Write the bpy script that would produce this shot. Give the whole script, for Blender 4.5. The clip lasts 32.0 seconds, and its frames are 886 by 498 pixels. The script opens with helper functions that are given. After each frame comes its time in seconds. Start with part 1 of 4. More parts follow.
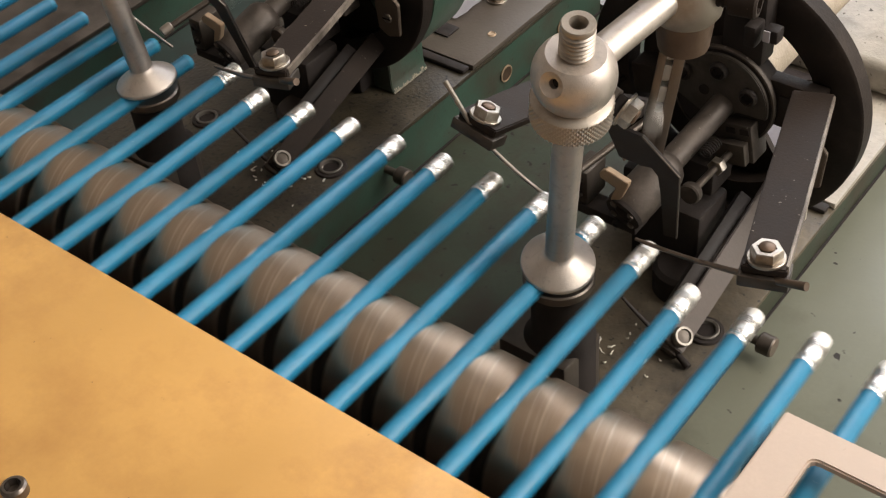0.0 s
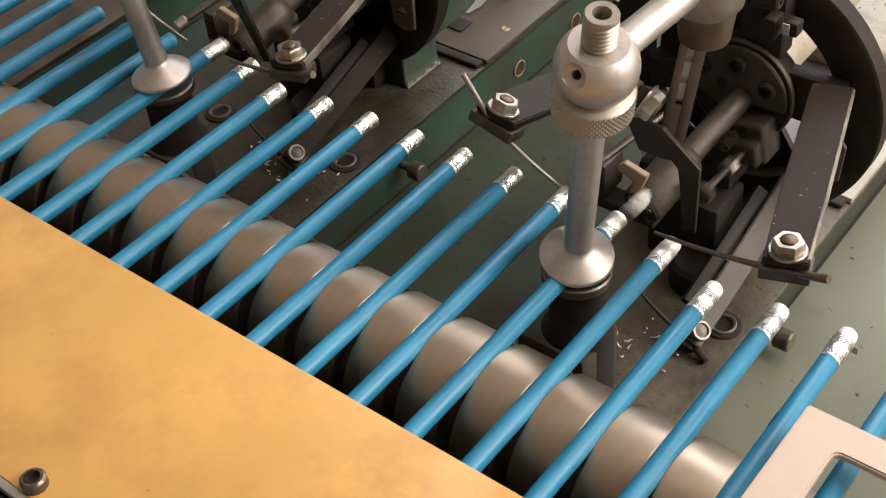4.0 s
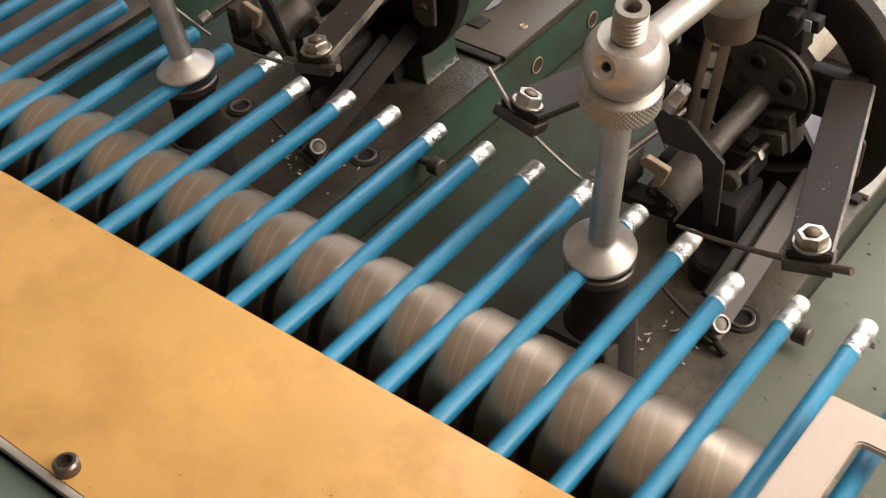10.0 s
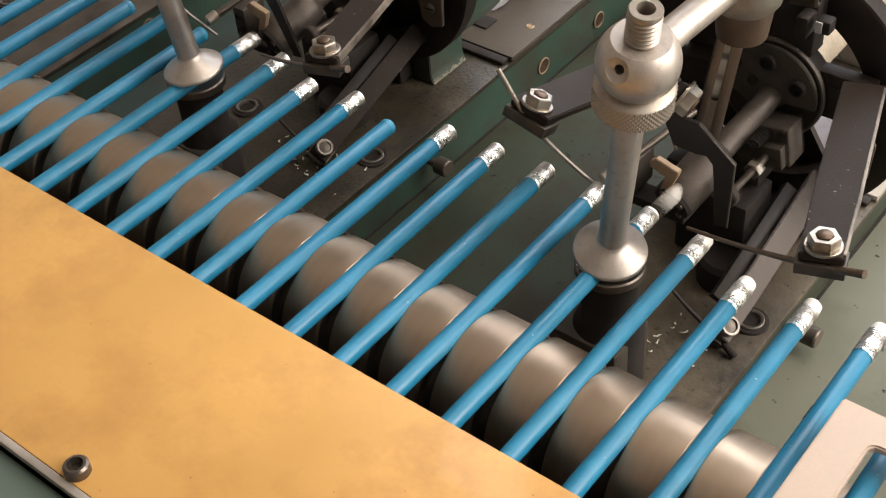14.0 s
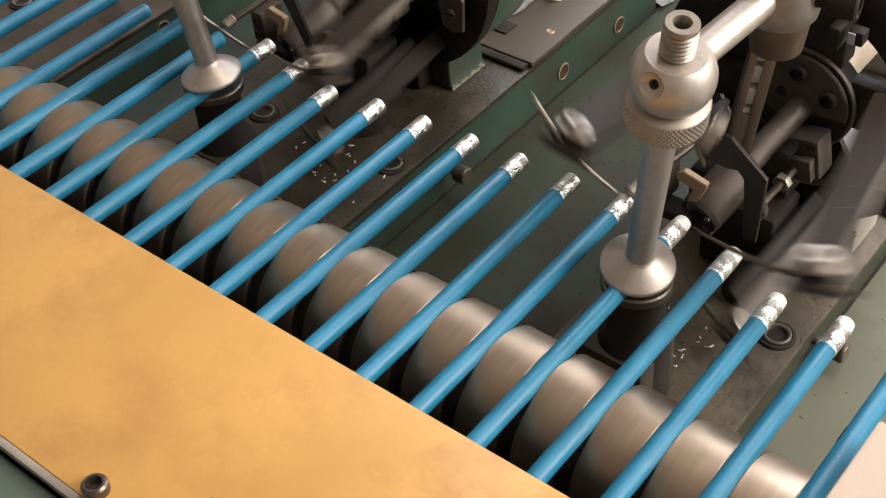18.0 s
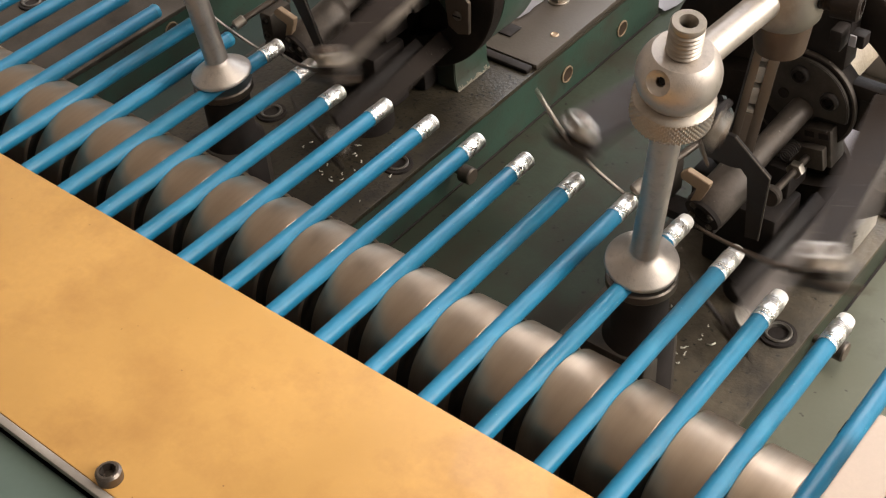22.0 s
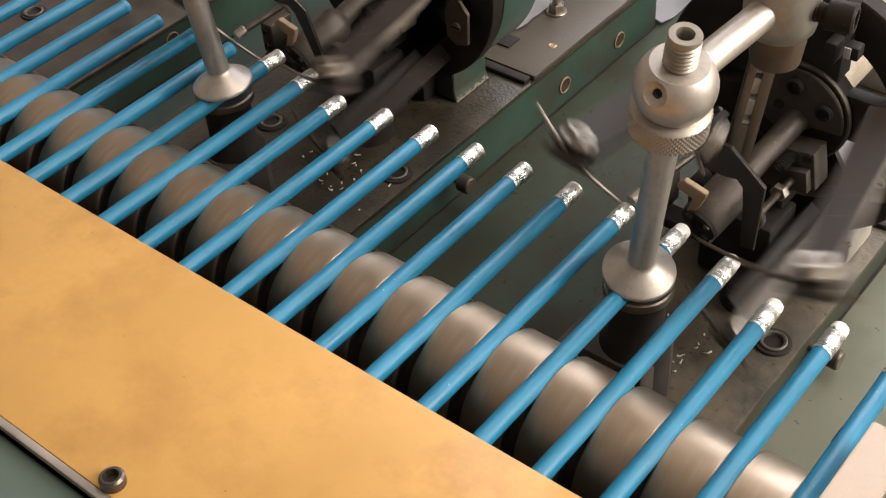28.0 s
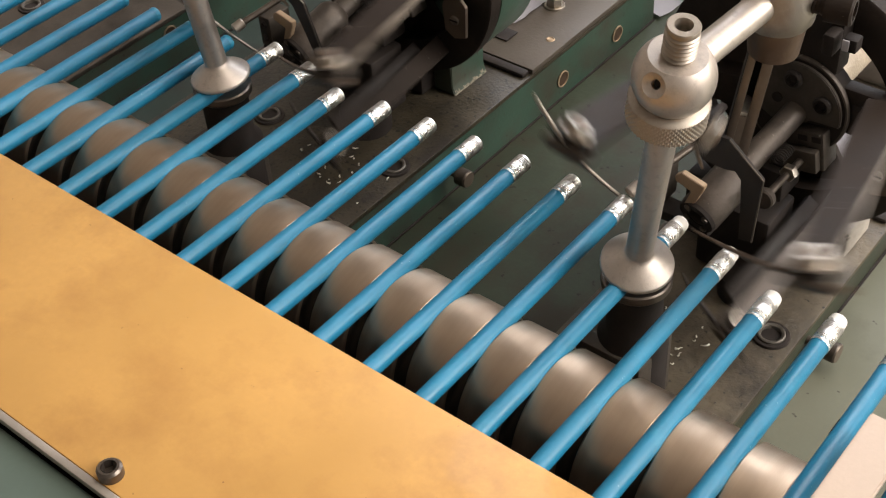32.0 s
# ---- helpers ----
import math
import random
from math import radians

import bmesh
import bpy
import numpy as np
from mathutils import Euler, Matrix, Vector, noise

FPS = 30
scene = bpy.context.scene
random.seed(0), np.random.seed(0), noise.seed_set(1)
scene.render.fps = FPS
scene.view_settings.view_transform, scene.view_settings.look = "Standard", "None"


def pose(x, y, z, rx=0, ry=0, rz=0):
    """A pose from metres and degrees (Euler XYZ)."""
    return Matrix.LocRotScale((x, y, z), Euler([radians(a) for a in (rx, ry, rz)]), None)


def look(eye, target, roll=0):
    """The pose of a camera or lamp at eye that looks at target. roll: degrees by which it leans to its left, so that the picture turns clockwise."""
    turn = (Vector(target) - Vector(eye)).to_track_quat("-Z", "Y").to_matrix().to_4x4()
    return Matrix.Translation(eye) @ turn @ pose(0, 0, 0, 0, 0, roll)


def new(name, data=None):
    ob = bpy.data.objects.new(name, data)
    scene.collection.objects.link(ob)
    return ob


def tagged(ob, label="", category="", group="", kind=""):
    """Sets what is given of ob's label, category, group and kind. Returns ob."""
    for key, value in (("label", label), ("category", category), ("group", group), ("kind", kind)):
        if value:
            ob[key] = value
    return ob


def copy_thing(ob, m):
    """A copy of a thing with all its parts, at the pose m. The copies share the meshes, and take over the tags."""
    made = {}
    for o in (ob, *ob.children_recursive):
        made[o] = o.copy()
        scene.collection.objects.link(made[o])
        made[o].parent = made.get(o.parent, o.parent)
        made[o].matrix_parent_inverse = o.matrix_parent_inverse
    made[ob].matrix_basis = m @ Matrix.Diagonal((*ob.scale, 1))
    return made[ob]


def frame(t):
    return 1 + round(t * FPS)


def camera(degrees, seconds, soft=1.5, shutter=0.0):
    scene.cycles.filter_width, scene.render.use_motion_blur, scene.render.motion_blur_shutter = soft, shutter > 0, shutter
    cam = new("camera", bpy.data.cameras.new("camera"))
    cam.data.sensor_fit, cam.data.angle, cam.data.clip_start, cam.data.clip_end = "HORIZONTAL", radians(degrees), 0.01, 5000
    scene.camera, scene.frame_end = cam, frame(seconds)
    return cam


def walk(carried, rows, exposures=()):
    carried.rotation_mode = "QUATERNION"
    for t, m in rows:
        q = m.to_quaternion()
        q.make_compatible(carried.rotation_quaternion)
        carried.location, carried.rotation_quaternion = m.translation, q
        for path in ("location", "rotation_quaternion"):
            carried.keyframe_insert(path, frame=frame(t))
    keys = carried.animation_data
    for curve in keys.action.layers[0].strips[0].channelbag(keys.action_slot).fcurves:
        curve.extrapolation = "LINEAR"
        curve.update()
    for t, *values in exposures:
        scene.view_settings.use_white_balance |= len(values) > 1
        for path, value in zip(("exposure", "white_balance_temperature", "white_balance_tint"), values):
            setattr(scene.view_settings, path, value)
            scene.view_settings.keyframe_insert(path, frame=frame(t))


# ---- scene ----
# ---- camera ----
cam = camera(37.87, 32.0, soft=1.2, shutter=0.65)
PATH = [
    (0, (0.2006, -0.2388, 0.3425), (-0.0437, 0.0345, 0.0024), -5.85),
    (0.5, (0.1999, -0.2386, 0.3405), (-0.0446, 0.0345, 0.0004), -5.81),
    (1, (0.1998, -0.2391, 0.3416), (-0.0446, 0.0335, 0.0011), -5.88),
    (1.5, (0.1998, -0.2398, 0.3414), (-0.0447, 0.0325, 0.0007), -5.92),
    (2, (0.1966, -0.2401, 0.3404), (-0.0480, 0.0322, -0.0001), -6.25),
    (2.5, (0.1964, -0.2410, 0.3412), (-0.0479, 0.0314, 0.0004), -5.74),
    (4.5, (0.1954, -0.2430, 0.3399), (-0.0496, 0.0295, -0.0002), -5.91),
    (5, (0.1924, -0.2428, 0.3399), (-0.0523, 0.0296, -0.0005), -5.70),
    (5.5, (0.1918, -0.2431, 0.3392), (-0.0528, 0.0295, -0.0013), -5.56),
    (6, (0.1914, -0.2430, 0.3392), (-0.0529, 0.0293, -0.0017), -5.45),
    (6.5, (0.1913, -0.2448, 0.3396), (-0.0527, 0.0279, -0.0011), -5.33),
    (7, (0.1934, -0.2476, 0.3387), (-0.0513, 0.0251, -0.0015), -5.44),
    (7.5, (0.1922, -0.2501, 0.3399), (-0.0525, 0.0230, 0.0000), -5.35),
    (8, (0.1925, -0.2496, 0.3417), (-0.0527, 0.0231, 0.0018), -5.50),
    (8.5, (0.1931, -0.2491, 0.3416), (-0.0525, 0.0236, 0.0021), -5.64),
    (9, (0.1930, -0.2494, 0.3412), (-0.0526, 0.0232, 0.0015), -5.64),
    (9.5, (0.1949, -0.2505, 0.3424), (-0.0507, 0.0219, 0.0025), -5.65),
    (10, (0.1933, -0.2537, 0.3415), (-0.0524, 0.0190, 0.0020), -5.55),
    (10.5, (0.1942, -0.2543, 0.3426), (-0.0518, 0.0185, 0.0033), -5.53),
    (11, (0.1921, -0.2558, 0.3416), (-0.0539, 0.0173, 0.0026), -5.41),
    (11.5, (0.1908, -0.2541, 0.3419), (-0.0550, 0.0185, 0.0023), -5.48),
    (12, (0.1939, -0.2540, 0.3416), (-0.0520, 0.0188, 0.0023), -5.54),
    (12.5, (0.1948, -0.2542, 0.3414), (-0.0505, 0.0187, 0.0017), -5.52),
    (13, (0.1924, -0.2557, 0.3417), (-0.0524, 0.0171, 0.0016), -5.35),
    (13.5, (0.1925, -0.2554, 0.3419), (-0.0530, 0.0171, 0.0021), -5.49),
    (14, (0.1889, -0.2548, 0.3420), (-0.0562, 0.0178, 0.0019), -5.44),
    (14.5, (0.1898, -0.2511, 0.3407), (-0.0555, 0.0209, 0.0003), -5.61),
    (16.5, (0.1847, -0.2523, 0.3434), (-0.0612, 0.0197, 0.0035), -5.50),
    (17, (0.1825, -0.2517, 0.3440), (-0.0634, 0.0200, 0.0039), -5.39),
    (17.5, (0.1783, -0.2518, 0.3417), (-0.0678, 0.0193, 0.0012), -5.31),
    (18, (0.1760, -0.2507, 0.3412), (-0.0696, 0.0199, -0.0000), -5.27),
    (18.5, (0.1787, -0.2501, 0.3420), (-0.0669, 0.0206, 0.0007), -5.28),
    (19, (0.1768, -0.2532, 0.3408), (-0.0691, 0.0175, -0.0001), -5.19),
    (19.5, (0.1766, -0.2561, 0.3412), (-0.0694, 0.0150, 0.0007), -5.08),
    (20, (0.1771, -0.2559, 0.3420), (-0.0687, 0.0155, 0.0016), -5.05),
    (20.5, (0.1781, -0.2557, 0.3406), (-0.0682, 0.0160, 0.0007), -5.04),
    (21, (0.1779, -0.2582, 0.3407), (-0.0684, 0.0141, 0.0013), -4.94),
    (21.5, (0.1774, -0.2587, 0.3415), (-0.0684, 0.0138, 0.0019), -4.87),
    (22, (0.1787, -0.2599, 0.3434), (-0.0674, 0.0131, 0.0044), -4.78),
    (22.5, (0.1801, -0.2608, 0.3441), (-0.0667, 0.0128, 0.0061), -4.73),
    (23, (0.1831, -0.2627, 0.3466), (-0.0638, 0.0114, 0.0090), -4.56),
    (23.5, (0.1827, -0.2657, 0.3464), (-0.0637, 0.0092, 0.0092), -4.45),
    (24, (0.1826, -0.2638, 0.3440), (-0.0635, 0.0116, 0.0070), -4.33),
    (24.5, (0.1820, -0.2633, 0.3439), (-0.0640, 0.0125, 0.0070), -4.30),
    (25, (0.1806, -0.2630, 0.3445), (-0.0650, 0.0127, 0.0074), -4.24),
    (25.5, (0.1792, -0.2630, 0.3461), (-0.0665, 0.0127, 0.0091), -4.12),
    (27.5, (0.1802, -0.2646, 0.3476), (-0.0662, 0.0109, 0.0108), -4.53),
    (28, (0.1807, -0.2639, 0.3471), (-0.0657, 0.0120, 0.0107), -4.47),
    (28.5, (0.1801, -0.2627, 0.3481), (-0.0664, 0.0131, 0.0117), -4.51),
    (29, (0.1811, -0.2627, 0.3483), (-0.0653, 0.0133, 0.0120), -4.54),
    (29.5, (0.1832, -0.2633, 0.3484), (-0.0628, 0.0129, 0.0120), -4.44),
    (30, (0.1833, -0.2650, 0.3463), (-0.0626, 0.0118, 0.0101), -4.34),
    (30.5, (0.1834, -0.2657, 0.3477), (-0.0626, 0.0109, 0.0116), -4.39),
    (31, (0.1848, -0.2661, 0.3480), (-0.0616, 0.0104, 0.0121), -4.43),
    (31.5, (0.1819, -0.2671, 0.3460), (-0.0639, 0.0094, 0.0098), -4.32),
    (32, (0.1811, -0.2649, 0.3455), (-0.0641, 0.0110, 0.0082), -4.34),
]

walk(cam, [(t, look(e, g, r)) for t, e, g, r in PATH], [(0, -0.12), (1.2, -0.09), (2.0, -0.01), (5.0, 0.03), (32.0, 0.03)])

# ---- world and light ----
world = bpy.data.worlds.new("world")
scene.world = world
world.use_nodes = True
wn = world.node_tree.nodes
sky = wn.new("ShaderNodeTexSky")
sky.sky_type, sky.sun_disc, sky.sun_elevation, sky.sun_rotation = "NISHITA", False, radians(40), radians(60)
world.node_tree.links.new(sky.outputs[0], wn["Background"].inputs[0])
wn["Background"].inputs[1].default_value = 0.1
scene.view_settings.exposure = 0.0


def window_light(name, m, w, h, power, color):
    data = bpy.data.lights.new(name, "AREA")
    data.shape, data.size, data.size_y, data.energy, data.color = "RECTANGLE", w, h, power, color
    ob = new(name, data)
    ob.matrix_world = m
    return ob


window_light("window_light_back", look((-0.2, 2.36, 1.5), (-0.1, 0, 0)), 1.85, 1.9, 62, (0.94, 0.95, 1.0))
window_light("window_light_side", look((2.36, 1.1, 1.5), (0, 0, 0)), 1.85, 1.9, 132, (1.0, 0.925, 0.84))
# Added overhead fill lamp, not a known fitting of the room.
window_light("ceiling_fill_light", look((0.6, 0.9, 2.55), (0, 0, 0)), 1.2, 0.3, 20, (1.0, 0.9, 0.8))


# ---- materials ----
def material(name, base, rough=0.5, metal=0.0, var=0.15, scale=60.0, fine=900.0, bump=0.15, dirt=None, amount=0.0,
             dirt_scale=25.0, specks=None, speck_scale=160.0, speck_cut=0.72, stretch=None, coat=0.0, each=False, spec=0.5):
    """Base colour varied at two scales, with stains, specks and fine relief; sizes per metre."""
    m = bpy.data.materials.new(name)
    m.use_nodes = True
    nt = m.node_tree
    N, L = nt.nodes, nt.links
    bsdf = N["Principled BSDF"]
    tc = N.new("ShaderNodeTexCoord")
    src = tc.outputs["Object"]
    if stretch:
        mp = N.new("ShaderNodeMapping")
        mp.inputs["Scale"].default_value = stretch
        L.new(src, mp.inputs[0])
        src = mp.outputs[0]

    if each:   # every object its own marks
        info, sc, ad = N.new("ShaderNodeObjectInfo"), N.new("ShaderNodeMath"), N.new("ShaderNodeVectorMath")
        sc.operation, sc.inputs[1].default_value, ad.operation = "MULTIPLY", 3.0, "ADD"
        L.new(info.outputs["Random"], sc.inputs[0])
        L.new(src, ad.inputs[0])
        L.new(sc.outputs[0], ad.inputs[1])
        src = ad.outputs[0]

    def noise_at(s, detail=4.0, r=0.55):
        n = N.new("ShaderNodeTexNoise")
        n.inputs["Scale"].default_value, n.inputs["Detail"].default_value, n.inputs["Roughness"].default_value = s, detail, r
        L.new(src, n.inputs["Vector"])
        return n.outputs["Fac"]

    def ramp(fac, lo, hi, a=0.0, b=1.0):
        r = N.new("ShaderNodeMapRange")
        for i, v in enumerate((lo, hi, a, b)):
            r.inputs[i + 1].default_value = v
        L.new(fac, r.inputs[0])
        return r.outputs[0]

    def mixed(fac, a, b):
        x = N.new("ShaderNodeMix")
        x.data_type = "RGBA"
        L.new(fac, x.inputs["Factor"])
        for sock, v in ((x.inputs["A"], a), (x.inputs["B"], b)):
            if isinstance(v, tuple):
                sock.default_value = (*v, 1)
            else:
                L.new(v, sock)
        return x.outputs["Result"]

    big, small = noise_at(scale), noise_at(fine, 3.0)
    lo, hi = tuple(c * (1 - var) for c in base), tuple(min(1, c * (1 + var)) for c in base)
    col = mixed(ramp(big, 0.3, 0.7), lo, hi)
    col = mixed(ramp(small, 0.3, 0.75, 0.0, 0.5), col, tuple(c * (1 - 0.6 * var) for c in base))
    rgh = ramp(big, 0.3, 0.7, max(0.02, rough - 0.08), min(1, rough + 0.1))
    if dirt:
        d = ramp(noise_at(dirt_scale, 6.0, 0.65), 0.62 - 0.35 * amount, 0.85 - 0.35 * amount, 0.0, min(1.0, 0.35 + amount))
        col = mixed(d, col, dirt)
    if specks:
        col = mixed(ramp(noise_at(speck_scale, 2.0, 0.5), speck_cut, speck_cut + 0.05), col, specks)
    L.new(col, bsdf.inputs["Base Color"])
    L.new(rgh, bsdf.inputs["Roughness"])
    bsdf.inputs["Metallic"].default_value = metal
    bsdf.inputs["Specular IOR Level"].default_value = spec
    bsdf.inputs["Coat Weight"].default_value = coat
    if bump:
        b = N.new("ShaderNodeBump")
        b.inputs["Strength"].default_value, b.inputs["Distance"].default_value = bump, 0.0004
        L.new(small, b.inputs["Height"])
        L.new(b.outputs[0], bsdf.inputs["Normal"])
    return m


STEEL = material("brushed_steel", (0.43, 0.38, 0.325), 0.5, 1.0, 0.15, 40, 1500, 0.14, (0.28, 0.24, 0.2), 0.3, 120)
ALU = material("turned_aluminium", (0.57, 0.51, 0.455), 0.45, 1.0, 0.16, 50, 2200, 0.2, (0.36, 0.32, 0.28), 0.3, 320)
ROLLER = material("worn_roller_steel", (0.47, 0.365, 0.272), 0.41, 1.0, 0.14, 60, 1100, 0.1, (0.26, 0.19, 0.135), 0.42, 34, stretch=(1.6, 0.8, 0.8))
DARK = material("oily_dark_steel", (0.105, 0.088, 0.073), 0.45, 0.6, 0.3, 40, 700, 0.25, (0.035, 0.028, 0.023), 0.4)
BLACK = material("black_oxide", (0.027, 0.022, 0.02), 0.6, 0.0, 0.35, 60, 900, 0.25, (0.05, 0.038, 0.03), 0.25, 50, spec=0.2)
RINGBLACK = material("worn_black_paint", (0.024, 0.018, 0.015), 0.55, 0.0, 0.4, 40, 700, 0.3, (0.045, 0.034, 0.026), 0.32, 40, spec=0.18)
FACE = material("oily_face_steel", (0.085, 0.073, 0.062), 0.42, 0.4, 0.3, 70, 800, 0.25, (0.03, 0.025, 0.02), 0.4, 60)
BARREL = material("brown_barrel_steel", (0.1, 0.083, 0.071), 0.46, 0.5, 0.35, 70, 900, 0.25, (0.035, 0.028, 0.022), 0.46, 60, (0.3, 0.265, 0.225), 380, 0.72)
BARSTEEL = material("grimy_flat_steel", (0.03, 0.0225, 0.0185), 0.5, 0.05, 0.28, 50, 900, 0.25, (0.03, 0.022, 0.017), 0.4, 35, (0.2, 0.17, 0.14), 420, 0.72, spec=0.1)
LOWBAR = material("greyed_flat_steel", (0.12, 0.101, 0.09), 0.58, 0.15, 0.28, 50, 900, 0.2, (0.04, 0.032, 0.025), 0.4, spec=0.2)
CHUTE = material("tan_chute_steel", (0.2, 0.16, 0.125), 0.45, 0.7, 0.15, 60, 900, 0.15, (0.12, 0.09, 0.06), 0.25)
NUT = material("plated_nut", (0.4, 0.36, 0.31), 0.34, 1.0, 0.22, 120, 1500, 0.2, (0.14, 0.1, 0.065), 0.4, 90)
BEDOILY = material("oil_soaked_cast_bed", (0.053, 0.043, 0.028), 0.38, 0.1, 0.45, 30, 480, 0.8, (0.02, 0.017, 0.014), 0.5, 40, (0.014, 0.012, 0.01), 430, 0.61)
GREEN = material("green_machine_paint", (0.037, 0.073, 0.051), 0.42, 0.0, 0.25, 20, 500, 0.2, (0.045, 0.037, 0.026), 0.5, 26, (0.03, 0.024, 0.018), 240, 0.68, coat=0.08)
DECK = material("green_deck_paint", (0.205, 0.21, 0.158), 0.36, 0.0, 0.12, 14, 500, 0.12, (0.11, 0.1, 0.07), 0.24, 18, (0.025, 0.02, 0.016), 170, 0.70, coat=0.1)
# Stained deck paint, its base darkened for the shade between the slabs.
DECKLOW = material("stained_darkened_deck_paint", (0.042, 0.051, 0.034), 0.42, 0.0, 0.25, 14, 500, 0.2, (0.043, 0.033, 0.022), 0.5, 24, (0.02, 0.017, 0.013), 190, 0.68, spec=0.14)
PANEL = material("grey_green_panel_paint", (0.082, 0.112, 0.092), 0.45, 0.0, 0.12, 12, 500, 0.12, (0.04, 0.045, 0.036), 0.25, 16)
RIMLIGHT = material("greyed_pin_steel", (0.3, 0.275, 0.24), 0.45, 0.6, 0.25, 200, 1500, 0.3, (0.1, 0.085, 0.07), 0.4, 200)
RIMGREY = material("greyed_screw_steel", (0.12, 0.108, 0.093), 0.5, 0.4, 0.25, 200, 1500, 0.3, (0.1, 0.085, 0.07), 0.35, 160)
# Green paint with the low light of the feed end mixed into its colour.
DARKGREEN = material("shade_darkened_green_paint", (0.03, 0.046, 0.038), 0.42, 0.0, 0.2, 20, 500, 0.2, (0.03, 0.024, 0.02), 0.35, 24)
BED = material("oily_cast_bed", (0.118, 0.095, 0.063), 0.48, 0.1, 0.5, 34, 480, 1.0, (0.028, 0.022, 0.016), 0.56, 20, (0.024, 0.02, 0.015), 330, 0.655)
ORANGE = material("orange_yellow_paint", (0.59, 0.325, 0.094), 0.42, 0.0, 0.15, 11, 350, 0.12, (0.44, 0.225, 0.065), 0.48, 26, (0.18, 0.08, 0.03), 230, 0.755, coat=0.15)
EDGE = material("raw_plate_edge", (0.45, 0.4, 0.35), 0.45, 0.6, 0.15)
BLUE = material("blue_pencil_lacquer", (0.013, 0.175, 0.31), 0.4, 0.0, 0.14, 60, 1200, 0.12, (0.03, 0.24, 0.38), 0.25, 90, (0.2, 0.42, 0.5), 600, 0.74, each=True, spec=0.5)
FERRULE = material("crimped_aluminium", (0.92, 0.89, 0.85), 0.3, 1.0, 0.15, 420, 900, 0.9, (0.34, 0.3, 0.27), 0.26, 420)
ERASER = material("white_eraser", (0.8, 0.77, 0.72), 0.6, 0.0, 0.05, 200, 2500)
CREAM = material("cream_plate", (0.48, 0.375, 0.295), 0.42, 0.15, 0.08, 30, 700, 0.1, (0.4, 0.29, 0.21), 0.2, 40, (0.2, 0.14, 0.1), 130, 0.74)
BRASS = material("dull_brass", (0.43, 0.315, 0.21), 0.5, 0.55, 0.15)
CAST = material("chipped_cream_casting", (0.45, 0.41, 0.35), 0.4, 0.05, 0.2, 40, 500, 0.6, (0.2, 0.172, 0.14), 0.3, 60, (0.09, 0.075, 0.055), 300, 0.68)
EDGELIT = material("lit_bar_edge", (0.3, 0.255, 0.21), 0.5, 0.7, 0.35, 90, 900, 0.3, (0.1, 0.08, 0.065), 0.5, 70)
WORN = material("bare_worn_casting", (0.25, 0.22, 0.165), 0.45, 0.2, 0.3, 120, 900, 0.4, (0.1, 0.085, 0.06), 0.4, 160)
PLATE = material("bare_worn_plate", (0.092, 0.076, 0.06), 0.46, 0.2, 0.2, 25, 500, 0.3, (0.1, 0.08, 0.065), 0.35, 40, (0.06, 0.05, 0.04), 260, 0.74)
SLEEVE = material("brown_stained_steel", (0.17, 0.115, 0.08), 0.42, 0.75, 0.25, 60, 900, 0.2, (0.07, 0.045, 0.03), 0.35)
DARKBRIGHT = material("worn_dark_steel", (0.16, 0.135, 0.115), 0.36, 0.85, 0.25, 60, 900, 0.2, (0.05, 0.04, 0.03), 0.3, 70)
WIRE = material("browned_wire_steel", (0.17, 0.125, 0.095), 0.38, 0.8, 0.25, 200, 1500)
CAPBLUE = material("dipped_blue_end", (0.035, 0.26, 0.42), 0.45, 0.0, 0.1, 300, 2500)
PLASTER = material("workshop_plaster", (0.62, 0.575, 0.52), 0.85, 0.0, 0.08, 2, 60, 0.1)
# Tones of unseen walls, set for fill and for reflections in the rollers.
DUSKWALL = material("dark_unseen_wall_tone", (0.24, 0.215, 0.19), 0.8, 0.0, 0.1, 2, 60, 0.1)
DIMWALL = material("dim_unseen_wall_tone", (0.4, 0.36, 0.32), 0.8, 0.0, 0.1, 2, 60, 0.1)
CONCRETE = material("workshop_concrete", (0.22, 0.21, 0.2), 0.8, 0.0, 0.15, 3, 90, 0.2)


